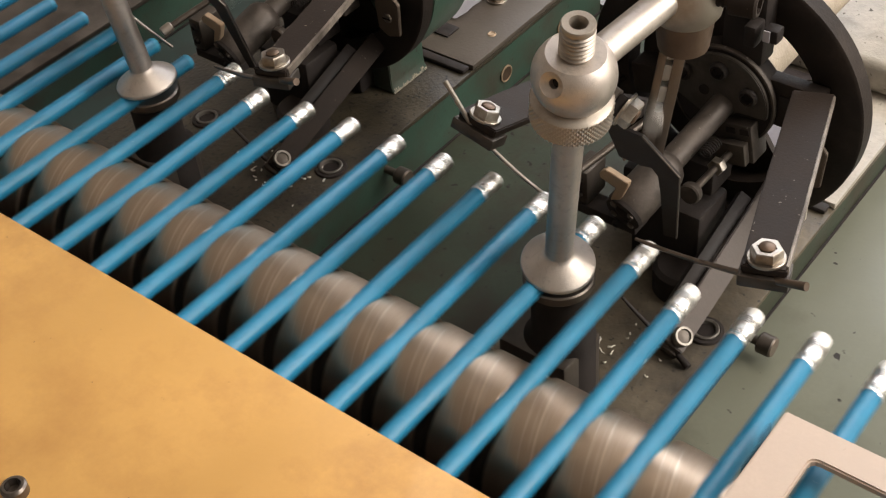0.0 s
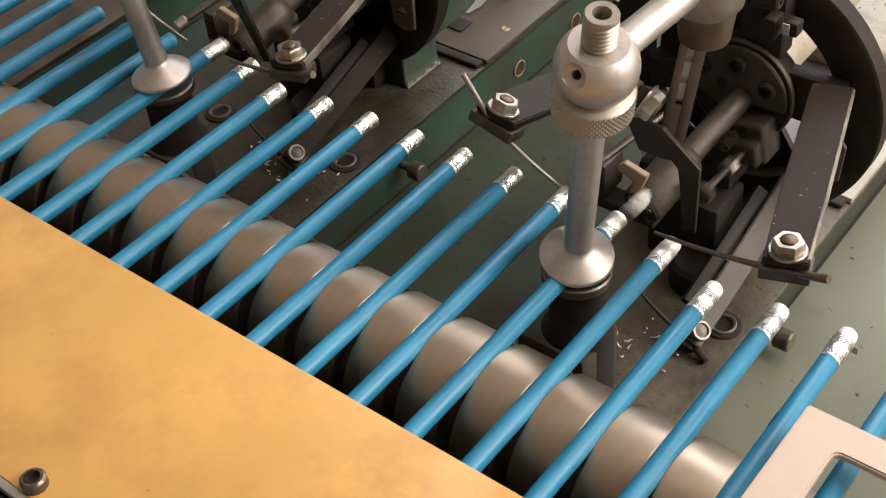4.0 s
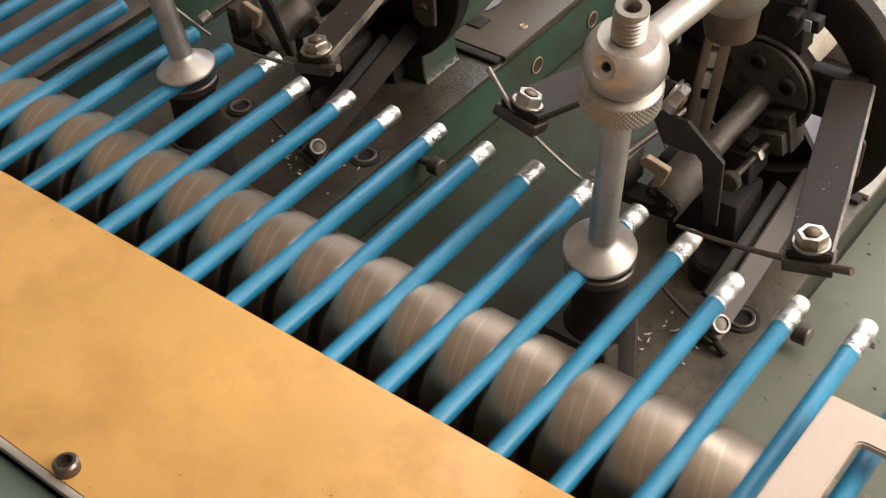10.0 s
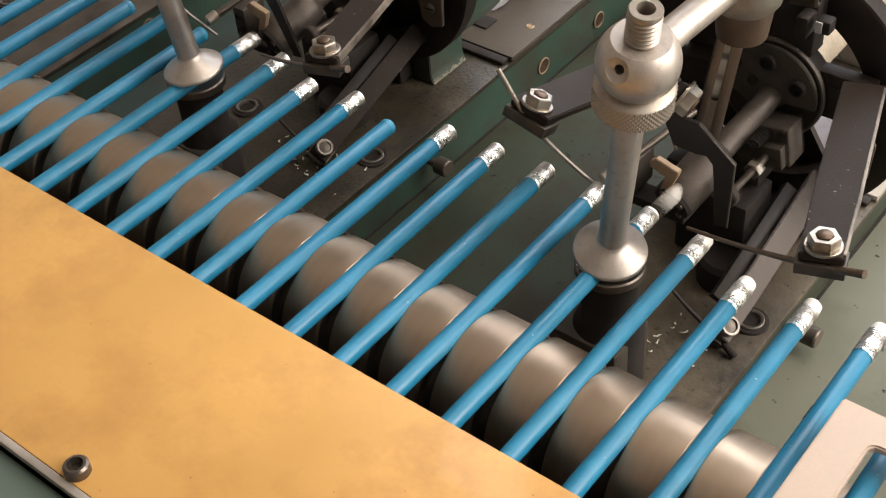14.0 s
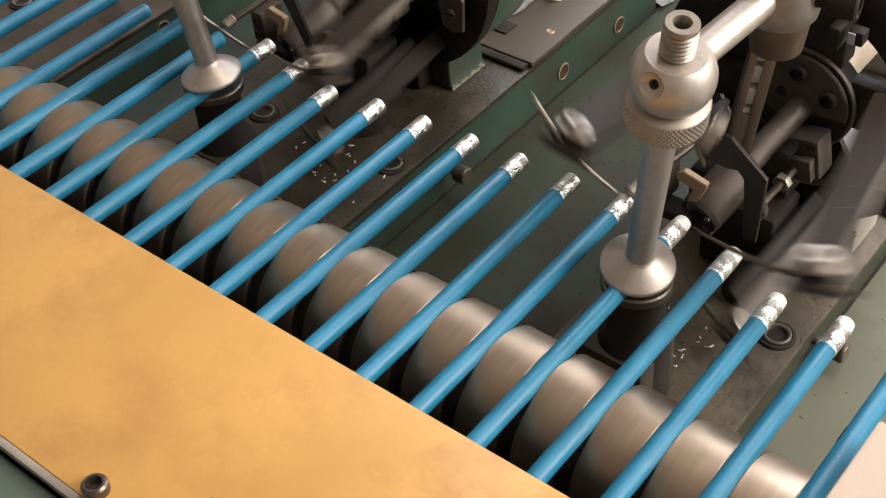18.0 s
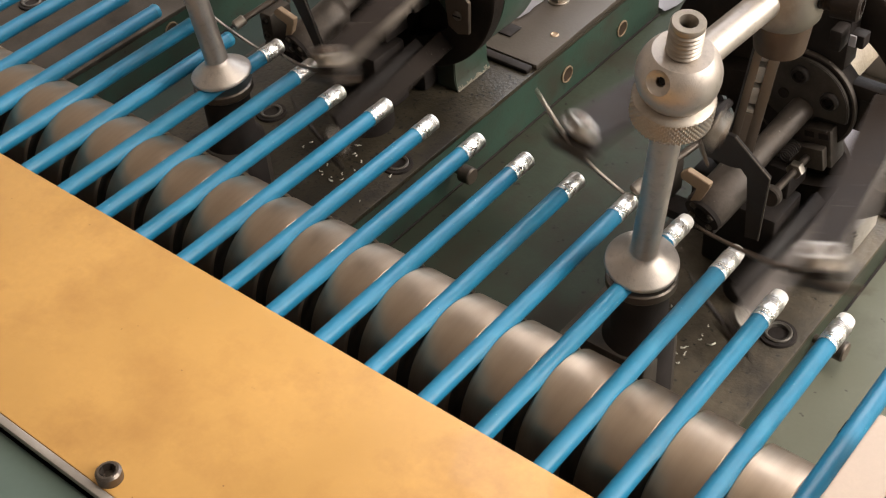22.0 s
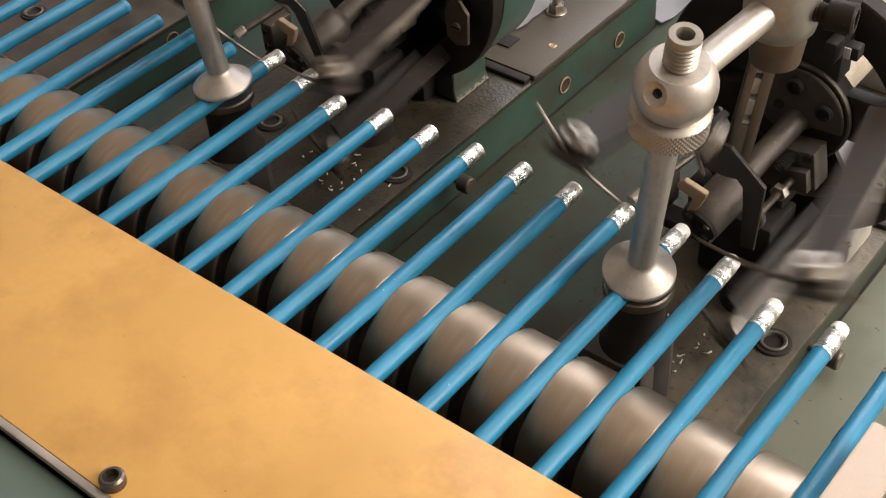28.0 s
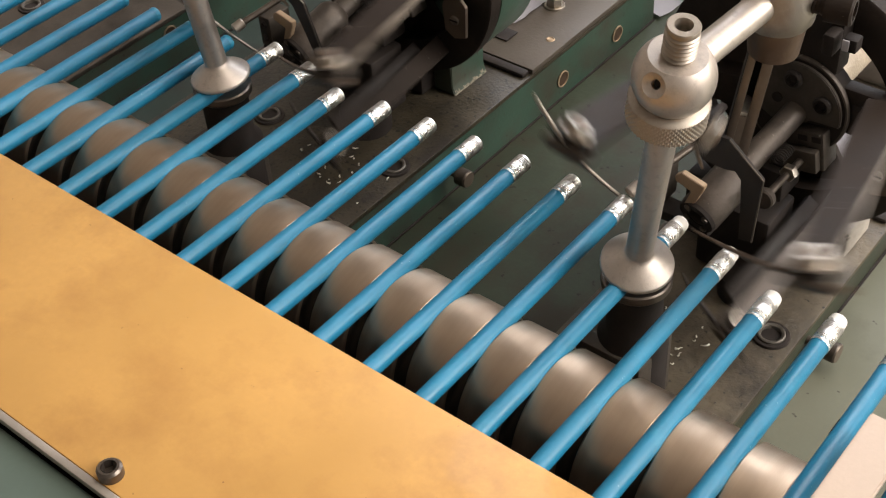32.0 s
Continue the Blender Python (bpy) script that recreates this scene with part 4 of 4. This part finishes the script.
    for x0, x1 in ((-0.0048, -0.004), (0.004, 0.0048)):
        bx(cb, (x0, 0.0007, -0.004), (x1, 0.0145, 0.16), 0.0, m)
    add("chute_back", cb, BLACK)
    hp = bm_new()
    c = CHUTE_LOW + up * 0.155
    for lo, hi in (((-0.026, -0.030, 0), (0.026, -0.028, 0.085)), ((-0.026, 0.036, 0), (0.026, 0.038, 0.085)), ((-0.026, -0.028, 0), (-0.024, 0.036, 0.085)), ((0.024, -0.028, 0), (0.026, 0.036, 0.085)), ((-0.024, -0.028, 0), (0.024, -0.010, 0.002)), ((-0.024, 0.010, 0), (0.024, 0.036, 0.002)), ((-0.024, -0.010, 0), (-0.008, 0.010, 0.002)), ((0.008, -0.010, 0), (0.024, 0.010, 0.002))):
        bx(hp, c + Vector(lo), c + Vector(hi))
    add("hopper", hp, BARSTEEL)
    # bent black sheet guard in front of the barrel, leaning to the front, cut out round it
    gm = Matrix.Translation((0, 0.0945, 0)) @ Matrix.Rotation(radians(90 + 20.3), 4, "X")
    poly = [(0.006, 0.066), (0.0215, 0.0655), (0.0335, 0.0465), (0.0245, -0.004), (0.0185, -0.006), (0.0228, 0.029), (0.0238, 0.041), (0.0218, 0.0455), (0.0172, 0.044), (0.008, 0.0445)]
    add("guard_plate", extrude(bm_new(), poly, 0.0012, gm), BLACK, None, "bent black sheet guard", 20)
    add("guard_edge", tube(bm_new(), [gm @ Vector((x, y, 0.0012)) for x, y in poly[1:4]], 0.00035, 6), DARKBRIGHT, None, "bright edge of the guard")
    sp = [(0.0125 + 0.0026 * math.cos(i * 0.7), 0.146 - i * 0.00016, 0.004 + 0.0026 * math.sin(i * 0.7)) for i in range(60)]
    add("spring", tube(bm_new(), sp, 0.00042, 6), BLACK)
    add("wire_loop", tube(bm_new(), [(0.008 + 0.0034 * math.cos(i * 0.42), 0.094, 0.0935 + 0.0034 * math.sin(i * 0.42)) for i in range(14)], 0.0005, 6), DARKBRIGHT, None, "small loop of bare wire")
    # stop rod with a bright tip beside the waiting pencil
    add("stop_rod", rod(bm_new(), (-0.010, 0.128, 0.018), (-0.0245, 0.086, 0.0065), 0.0016, 12), DARKBRIGHT)
    add("stop_tip", rod(bm_new(), (-0.0238, 0.0885, 0.0072), (-0.0256, 0.083, 0.0052), 0.0026, 18), STEEL, None, "bright steel tip")
    # low side gear casing, bolts and links round the drum
    lb = add("wire_clip", bx(bm_new(), (0.0232, 0.157, 0.051), (0.0292, 0.163, 0.057), 0.0008), BLACK)
    add("clip_label", bx(bm_new(), (0.0233, 0.1564, 0.0515), (0.0262, 0.157, 0.0565), 0.0002), PAPER, lb, "small white block")
    add("carrier_block", bx(bm_new(), (-0.012, 0.148, -0.028), (0.012, 0.166, -0.012), 0.0015), BLACK)
    add("base_boss", lathe(bm_new(), [(0, 0), (0.0135, 0), (0.0135, 0.012), (0.0115, 0.014), (0, 0.014)], 40, Matrix.Translation((0.010, 0.131, ZB))), BLACK, None, "round black boss on the slab")
    add("support_column", bx(bm_new(), (-0.02, 0.135, ZB + 0.0002), (0.014, 0.16, -0.03), 0.002), BLACK)
    cheek = extrude(bm_new(), [(-0.002, -0.001), (0.004, -0.0045), (0.0115, -0.002), (0.0125, 0.016), (0.007, 0.0225), (0.0, 0.021), (-0.003, 0.013)], 0.002, Matrix.Translation((0.0395, 0.1695, -0.0165)) @ facing, 0.0003)
    add("cover_cheek", cheek, CHUTE, None, "grey cheek plate with a slotted screw")
    cs = bm_new()
    lathe(cs, [(0, 0), (0.0027, 0), (0.0026, 0.0008), (0.0022, 0.0011), (0, 0.0011)], 22, Matrix.Translation((0.0445, 0.1674, -0.0095)) @ facing)
    sc = add("slotted_screw", cs, NUT)
    add("screw_slot", bx(bm_new(), (0.0421, 0.1661, -0.0099), (0.0469, 0.1665, -0.0091)), BLACK, sc)
    return ob


crimping_head(Vector((0, 0, 0)), CAST, "dark crimping head with black ring guard on a pale pedestal")
crimping_head(STATION, GREEN, "dark crimping head with black ring guard on a green pedestal")


def pusher():
    base = Vector((0.012, 0.150, -0.002))
    ob = thing("pusher_block", "brown notched pusher block with an adjusting screw sliding on the head", "pusher", base, "pusher blocks")
    tilt = Matrix.Rotation(radians(-10), 4, "Y")
    bk = part("block", bx(bm_new(), (-0.012, -0.003, -0.010), (0.012, 0.009, 0.0085), 0.0009, tilt), BARREL, ob)
    part("top_step", bx(bm_new(), (-0.0118, -0.0075, -0.009), (0.0105, -0.0032, 0.0015), 0.0007, tilt), DARK, ob)
    for x in (0.0005, 0.0068):
        part("notch", bx(bm_new(), (x, -0.0034, 0.0042), (x + 0.0042, -0.0031, 0.0068), 0.0, tilt), BLACK, bk)
    a, b = Vector((0.004, -0.006, -0.003)), Vector((0.0045, -0.041, -0.0005))
    part("adjusting_screw", rod(bm_new(), a, b, 0.0016, 16), DARKBRIGHT, ob)
    am, al = frame_to(a, b)
    part("adjusting_knob", lathe(bm_new(), [(0, al - 0.003), (0.0040, al - 0.003), (0.0046, al - 0.002), (0.0046, al + 0.0005), (0.004, al + 0.0012), (0, al + 0.0012)], 24, am), BARREL, ob)
    part("lock_nut", hexbolt(bm_new(), am @ Matrix.Translation((0, 0, al * 0.3)), 0.0066, 0.0036), NUT, ob, "bright lock nut")
    return ob


PUSH = pusher()
PUSH2 = copy_thing(PUSH, Matrix.Translation(PUSH.location + STATION))


# ---- crimping arms: each swings on a pivot at the ring ----
def arm(label, pivot, end, width, thick, wire_to, wire_back, face, mat, af=0.0098, start=-0.008, low=False):
    """A flat bar from the pivot (origin) to its end, with clip block, nut and wire. face: the way the nut points."""
    pivot, end, face = Vector(pivot), Vector(end), Vector(face).normalized()
    ob = thing("crimping_lever", label, "machine lever", pivot, "crimping levers")
    d = end - pivot
    ax = d.normalized()
    side = ax.cross(face).normalized()
    up = side.cross(ax).normalized()
    m = Matrix(((*side, 0), (*ax, 0), (*up, 0), (0, 0, 0, 1))).transposed()
    bar = bm_new()
    l = d.length
    extrude(bar, [(-width * 0.5, start), (width * 0.5, start), (width * 0.5, l * 0.7), (width * 0.46, l + 0.002), (-width * 0.46, l + 0.002), (-width * 0.5, l * 0.7)], thick, m, 0.0005)
    part("bar", bar, mat, ob, "grimy flat steel bar")
    if mat is BARSTEEL and not low and "beside" not in label:
        e = width * (0.5 if side.x > 0 else -0.5)
        k = 1 if e > 0 else -1
        strip = [(e - k * 0.0009, start + 0.002), (e + k * 0.0003, start + 0.002), (e + k * 0.0003, l * 0.7), (e * 0.92 + k * 0.0003, l), (e * 0.92 - k * 0.0009, l), (e - k * 0.0009, l * 0.7)]
        # Lighter strip paints in window light on the bar's side face.
        part("worn_edge", extrude(bm_new(), strip[::k], thick + 0.0003, m, 0.0003), EDGELIT, ob, "light strip for the lit side face")
    if low:   # black bar along its side, added in place of a shadow
        o = (-0.0085 if side.x > 0 else 0.0085)
        part("side_bar", bx(bm_new(), (o - 0.003, 0.004, -0.004), (o + 0.003, l - 0.012, 0.0005), 0.0005, m), BLACK, ob, "black bar added for the shadow along its side")
    part("clip_block", bx(bm_new(), (-width * 0.52, l - 0.0075, -0.005), (width * 0.52, l + 0.0035, -0.0002), 0.0006, m), DARK, ob)
    nm = m @ Matrix.Translation((0, l - 0.003, thick + 0.0001))
    if low:   # a hollow pin end in place of the nut
        pin = part("pin_end", lathe(bm_new(), [(0.0040, 0), (0.0043, 0.0006), (0.0043, 0.0036), (0.004, 0.0042), (0.0031, 0.0042), (0.0029, 0.0034)], 28, nm), RIMLIGHT, ob, "greyed ring of a hollow pin")
        part("pin_core", lathe(bm_new(), [(0.0031, 0.0033), (0.001, 0.0037), (0, 0.0037)], 24, nm), DARK, pin)
        part("pin_body", lathe(bm_new(), [(0.0044, -0.0065), (0.0044, -0.0001), (0, -0.0001)], 24, nm), BLACK, pin)
    else:
        nut = part("nut", hexbolt(bm_new(), nm, af, af * 0.5, 0, af * 0.34), NUT, ob, "plated hexagon nut")
        part("stud", lathe(bm_new(), [(af * 0.29, 0), (af * 0.29, af * 0.5 + 0.0004), (af * 0.24, af * 0.5 + 0.0008), (0, af * 0.5 + 0.0009)], 18, nm), SLEEVE, nut, "rusty threaded stud")
        part("washer", lathe(bm_new(), [(0.002, 0.0), (af * 0.68, 0.0), (af * 0.68, 0.0008), (af * 0.65, 0.0011), (0.002, 0.0011)], 28, nm), NUT, ob)
    a, b = Vector(wire_back) - pivot, Vector(wire_to) - pivot
    mid = end - pivot - up * 0.0028
    thin = "beside" in label
    pts = [a.lerp(mid, i / 4) for i in range(4)] + [mid.lerp(b, i / 8) - up * 0.0014 * math.sin(math.pi * i / 8) for i in range(9)]
    part("wire", tube(bm_new(), pts, 0.0011 if thin else 0.0016, 10, 0.0007), STEEL if thin else BLACK if low else WIRE, ob, "thin pointed steel wire")
    return ob


ARMS = []
for lab, piv, end, w, th, tip, back, face, spin, deg, mat in (
    ("flat steel crimping lever with nut and wire above the green deck", (0.043, 0.168, 0.027), (0.0765, 0.060, 0.0335), 0.0165, 0.0035, (0.0165, 0.0775, 0.0048), (0.0925, 0.058, 0.037), (0.1, -0.45, 0.9), (0.297, 0, -0.955), 14.0, BARSTEEL),
    ("flat steel crimping lever with nut and wire beside the clamping post", (-0.058, 0.172, -0.003), (-0.0545, 0.0745, 0.0315), 0.0195, 0.0035, (-0.024, 0.086, -0.004), (-0.069, 0.074, 0.048), (0.15, -0.5, 0.85), (0.57, 0, 0.82), 9.3, BARSTEEL),
    ("short black crimping lever with bright nut above the head", (-0.014, 0.128, 0.024), (0.0130, 0.066, 0.0755), 0.0085, 0.0035, (-0.003, 0.100, 0.020), (0.0130, 0.066, 0.078), (0.75, -0.6, 0.3), (1, 0, 0), 9.5, BLACK),
    ("flat steel crimping lever low over the oily slab", (0.028, 0.168, -0.036), (0.0275, 0.092, -0.0605), 0.0105, 0.0035, (0.005, 0.088, -0.042), (0.037, 0.089, -0.0665), (0.5, -0.75, 0.45), (-0.81, 0, -0.59), 14.0, LOWBAR),
):
    for shift in (Vector((0, 0, 0)), STATION):
        # Second station's low bar: darker steel stands in for its weaker light.
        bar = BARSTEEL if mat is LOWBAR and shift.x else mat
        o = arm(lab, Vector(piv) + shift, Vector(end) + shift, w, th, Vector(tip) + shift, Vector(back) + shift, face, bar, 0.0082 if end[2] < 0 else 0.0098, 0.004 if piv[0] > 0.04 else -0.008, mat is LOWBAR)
        ARMS.append((o, Vector(spin), deg))


# ---- bracket at the end of the line ----
def end_bracket():
    ob = thing("end_bracket", "cream painted slotted bracket plate over the pencils", "bracket")
    bm = bm_new()
    outer = [(0.1035, -0.11), (0.1040, 0.0262), (0.24, 0.0262), (0.24, 0.0135), (0.1215, 0.0135), (0.1200, 0.0128), (0.1192, 0.0115), (0.1190, -0.11)]
    extrude(bm, outer, 0.0032, Matrix.Translation((0, 0, 0.0105)), 0.0006)
    part("plate", bm, CREAM, ob)
    part("hanger", bx(bm_new(), (0.228, 0.0125, ZD), (0.239, 0.0235, 0.0104), 0.001), CREAM, ob)
    return ob


end_bracket()


def guide_finger():
    ob = thing("guide_finger", "small black guide finger beside the carried pencil", "guide finger", (0.0965, 0.0245, ZD))
    part("finger", bx(bm_new(), (-0.003, -0.005, 0), (0.003, 0.005, -ZD + 0.002), 0.0018), BLACK, ob)


guide_finger()


# ---- trays for pencils before and after the screw ----
def tray(name, label, x0, z0, x1, z1):
    ob = thing(name, label, "tray")
    for y in (-0.09, 0.03):
        bm = extrude(bm_new(), [(x0, z0 - 0.004), (x1, z1 - 0.004), (x1, z1 - 0.012), (x0, z0 - 0.012)], 0.012, Matrix.Translation((0, y, 0)) @ Matrix.Rotation(radians(90), 4, "X"), 0.0005)
        part("rail", bm, BARSTEEL, ob)
        for x, z in ((x0 * 0.8 + x1 * 0.2, z0 * 0.8 + z1 * 0.2), (x0 * 0.2 + x1 * 0.8, z0 * 0.2 + z1 * 0.8)):
            part("leg", bx(bm_new(), (x - 0.006, y - 0.011, -0.95), (x + 0.006, y - 0.001, z - 0.012), 0.001), GREEN, ob)
    return ob


tray("feed_tray", "steel feed rails with waiting blue pencils", KIN * PITCH - 0.012, 0.003, KIN * PITCH - 0.62, 0.137)
tray("delivery_tray", "steel delivery rails with finished pencils", KOUT * PITCH + 0.012, -0.003, KOUT * PITCH + 0.66, -0.145)


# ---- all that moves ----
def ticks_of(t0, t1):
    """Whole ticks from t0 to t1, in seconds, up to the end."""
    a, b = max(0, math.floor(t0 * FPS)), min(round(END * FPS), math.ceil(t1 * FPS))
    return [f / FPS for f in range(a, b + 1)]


def place_rows(where, times):
    return [(t, Matrix.Translation(where(t))) for t in times]


def queued(origin, q):
    return Matrix.Translation(queue_place(origin, q)) @ CHUTE_TURN


def motions():
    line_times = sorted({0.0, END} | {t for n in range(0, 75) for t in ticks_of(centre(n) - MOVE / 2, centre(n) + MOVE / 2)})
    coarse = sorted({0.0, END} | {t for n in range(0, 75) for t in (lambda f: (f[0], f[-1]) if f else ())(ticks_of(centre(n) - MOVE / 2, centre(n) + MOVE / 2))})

    def k_of(j, t):
        return j + progress(t)

    def rows_for(j, where):
        near = []
        for t in line_times:
            k = k_of(j, t)
            if -18 <= k <= 7 or t in COARSE:
                near.append(t)
        return place_rows(where, near)

    COARSE = set(coarse)
    EVEN = {0.0, END} | {round((centre(n) + 0.2) * FPS) / FPS for n in range(0, 74)}   # one time a turn, in the middle of each rest
    spin_times = sorted(EVEN | set(line_times) | {f * 2 / FPS for f in range(round(END * FPS / 2) + 1)})
    for j, o in pencils.items():
        walk(o, rows_for(j, lambda t: line_place(k_of(j, t))))

    def supply(o, j, kput, origin, shift, after):
        """A ferrule or plug: hopper, chute, then put on at place kput and carried along."""
        def on(t):
            return line_place(k_of(j, t)) + shift
        put = centre(kput - j - 1) + after   # while the pencil stands at kput
        rows = []
        if put <= 0:
            walk(o, rows_for(j, on))
            return
        steps = 7
        first = put - STEP * steps
        if first > 0:
            rows.append((0.0, Matrix.Translation(hopper_place(origin, j))))
        for q in range(steps, 0, -1):
            ta = put - STEP * q
            for t in (ta, ta + 0.1):
                if t >= 0 and t <= END:
                    rows.append((t, queued(origin, q + (1 if t == ta and q < steps else 0)) if t != ta or q < steps else Matrix.Translation(hopper_place(origin, j))))
        if not rows:
            rows.append((0.0, queued(origin, 0)))
        if put + 0.07 <= END:
            inside = Matrix.Translation(origin + Vector((-0.0018, 0.116, -0.006)))   # carried into the barrel, then pushed out
            rows += [r for r in ((put - 0.13, queued(origin, 1)), (put - 0.06, inside), (put, inside)) if r[0] > 0]
            rows.append((put + 0.067, Matrix.Translation(on(put + 0.067))))
            rows += [r for r in rows_for(j, on) if r[0] > put + 0.1]
        if rows[0][0] > 0:
            rows.insert(0, (0.0, rows[0][1]))
        if rows[-1][0] < END:
            rows.append((END, rows[-1][1]))
        clean, last = [], -1
        for t, m in rows:
            f = frame(t)
            if f > last:
                clean.append((t, m))
                last = f
        walk(o, clean)

    for j, o in ferrules.items():
        supply(o, j, KF, STATION, Vector((0, 0, 0)), 0.07)
    for j, o in erasers.items():
        supply(o, j, KE, Vector((0, 0, 0)), Vector((0, 0.0025, 0)), 0.1)

    # rollers of the carrying chain go with the pencils, turning once a step
    for i, o in rollers.items():
        def seg(t):
            return i + progress(t)

        def spun(t):
            return chain_place(seg(t)) @ Matrix.Rotation(radians(360 * (t - FIRST) / STEP), 4, "X")
        times = [t for t in spin_times if t in EVEN or 1 < seg(t) % LOOP < TOP - 1]
        walk(o, [(t, spun(t)) for t in times])

    # arms: open while the line moves, closing on the pencil before each carry
    for o, spin, deg in ARMS:
        base = o.matrix_basis.translation.copy()
        rows = [(0.0, Matrix.Translation(base))]
        for n in range(1, 75):
            for dt, f in ((-0.26, 0), (-0.222, 0), (-0.175, 1), (-0.139, 1), (-0.082, 0)):
                t = centre(n) + dt
                if 0 < t < END:
                    rows.append((t, Matrix.Translation(base) @ Matrix.Rotation(radians(deg) * f, 4, spin)))
        rows.append((END, Matrix.Translation(base) @ Matrix.Rotation(radians(deg) * 0.5, 4, spin)))
        walk(o, rows)
    for o in (PUSH, PUSH2):
        base = o.matrix_basis.translation.copy()
        rows = [(0.0, Matrix.Translation(base + Vector((0, 0.010, 0))))]
        for n in range(0, 75):
            for dt, f in ((0.105, 0), (0.155, 1), (0.245, 1), (0.305, 0)):
                t = centre(n) + dt
                if 0 < t < END:
                    rows.append((t, Matrix.Translation(base + Vector((0, 0.010 * (1 - f), 0)))))
        rows.append((END, rows[-1][1]))
        walk(o, rows)


motions()
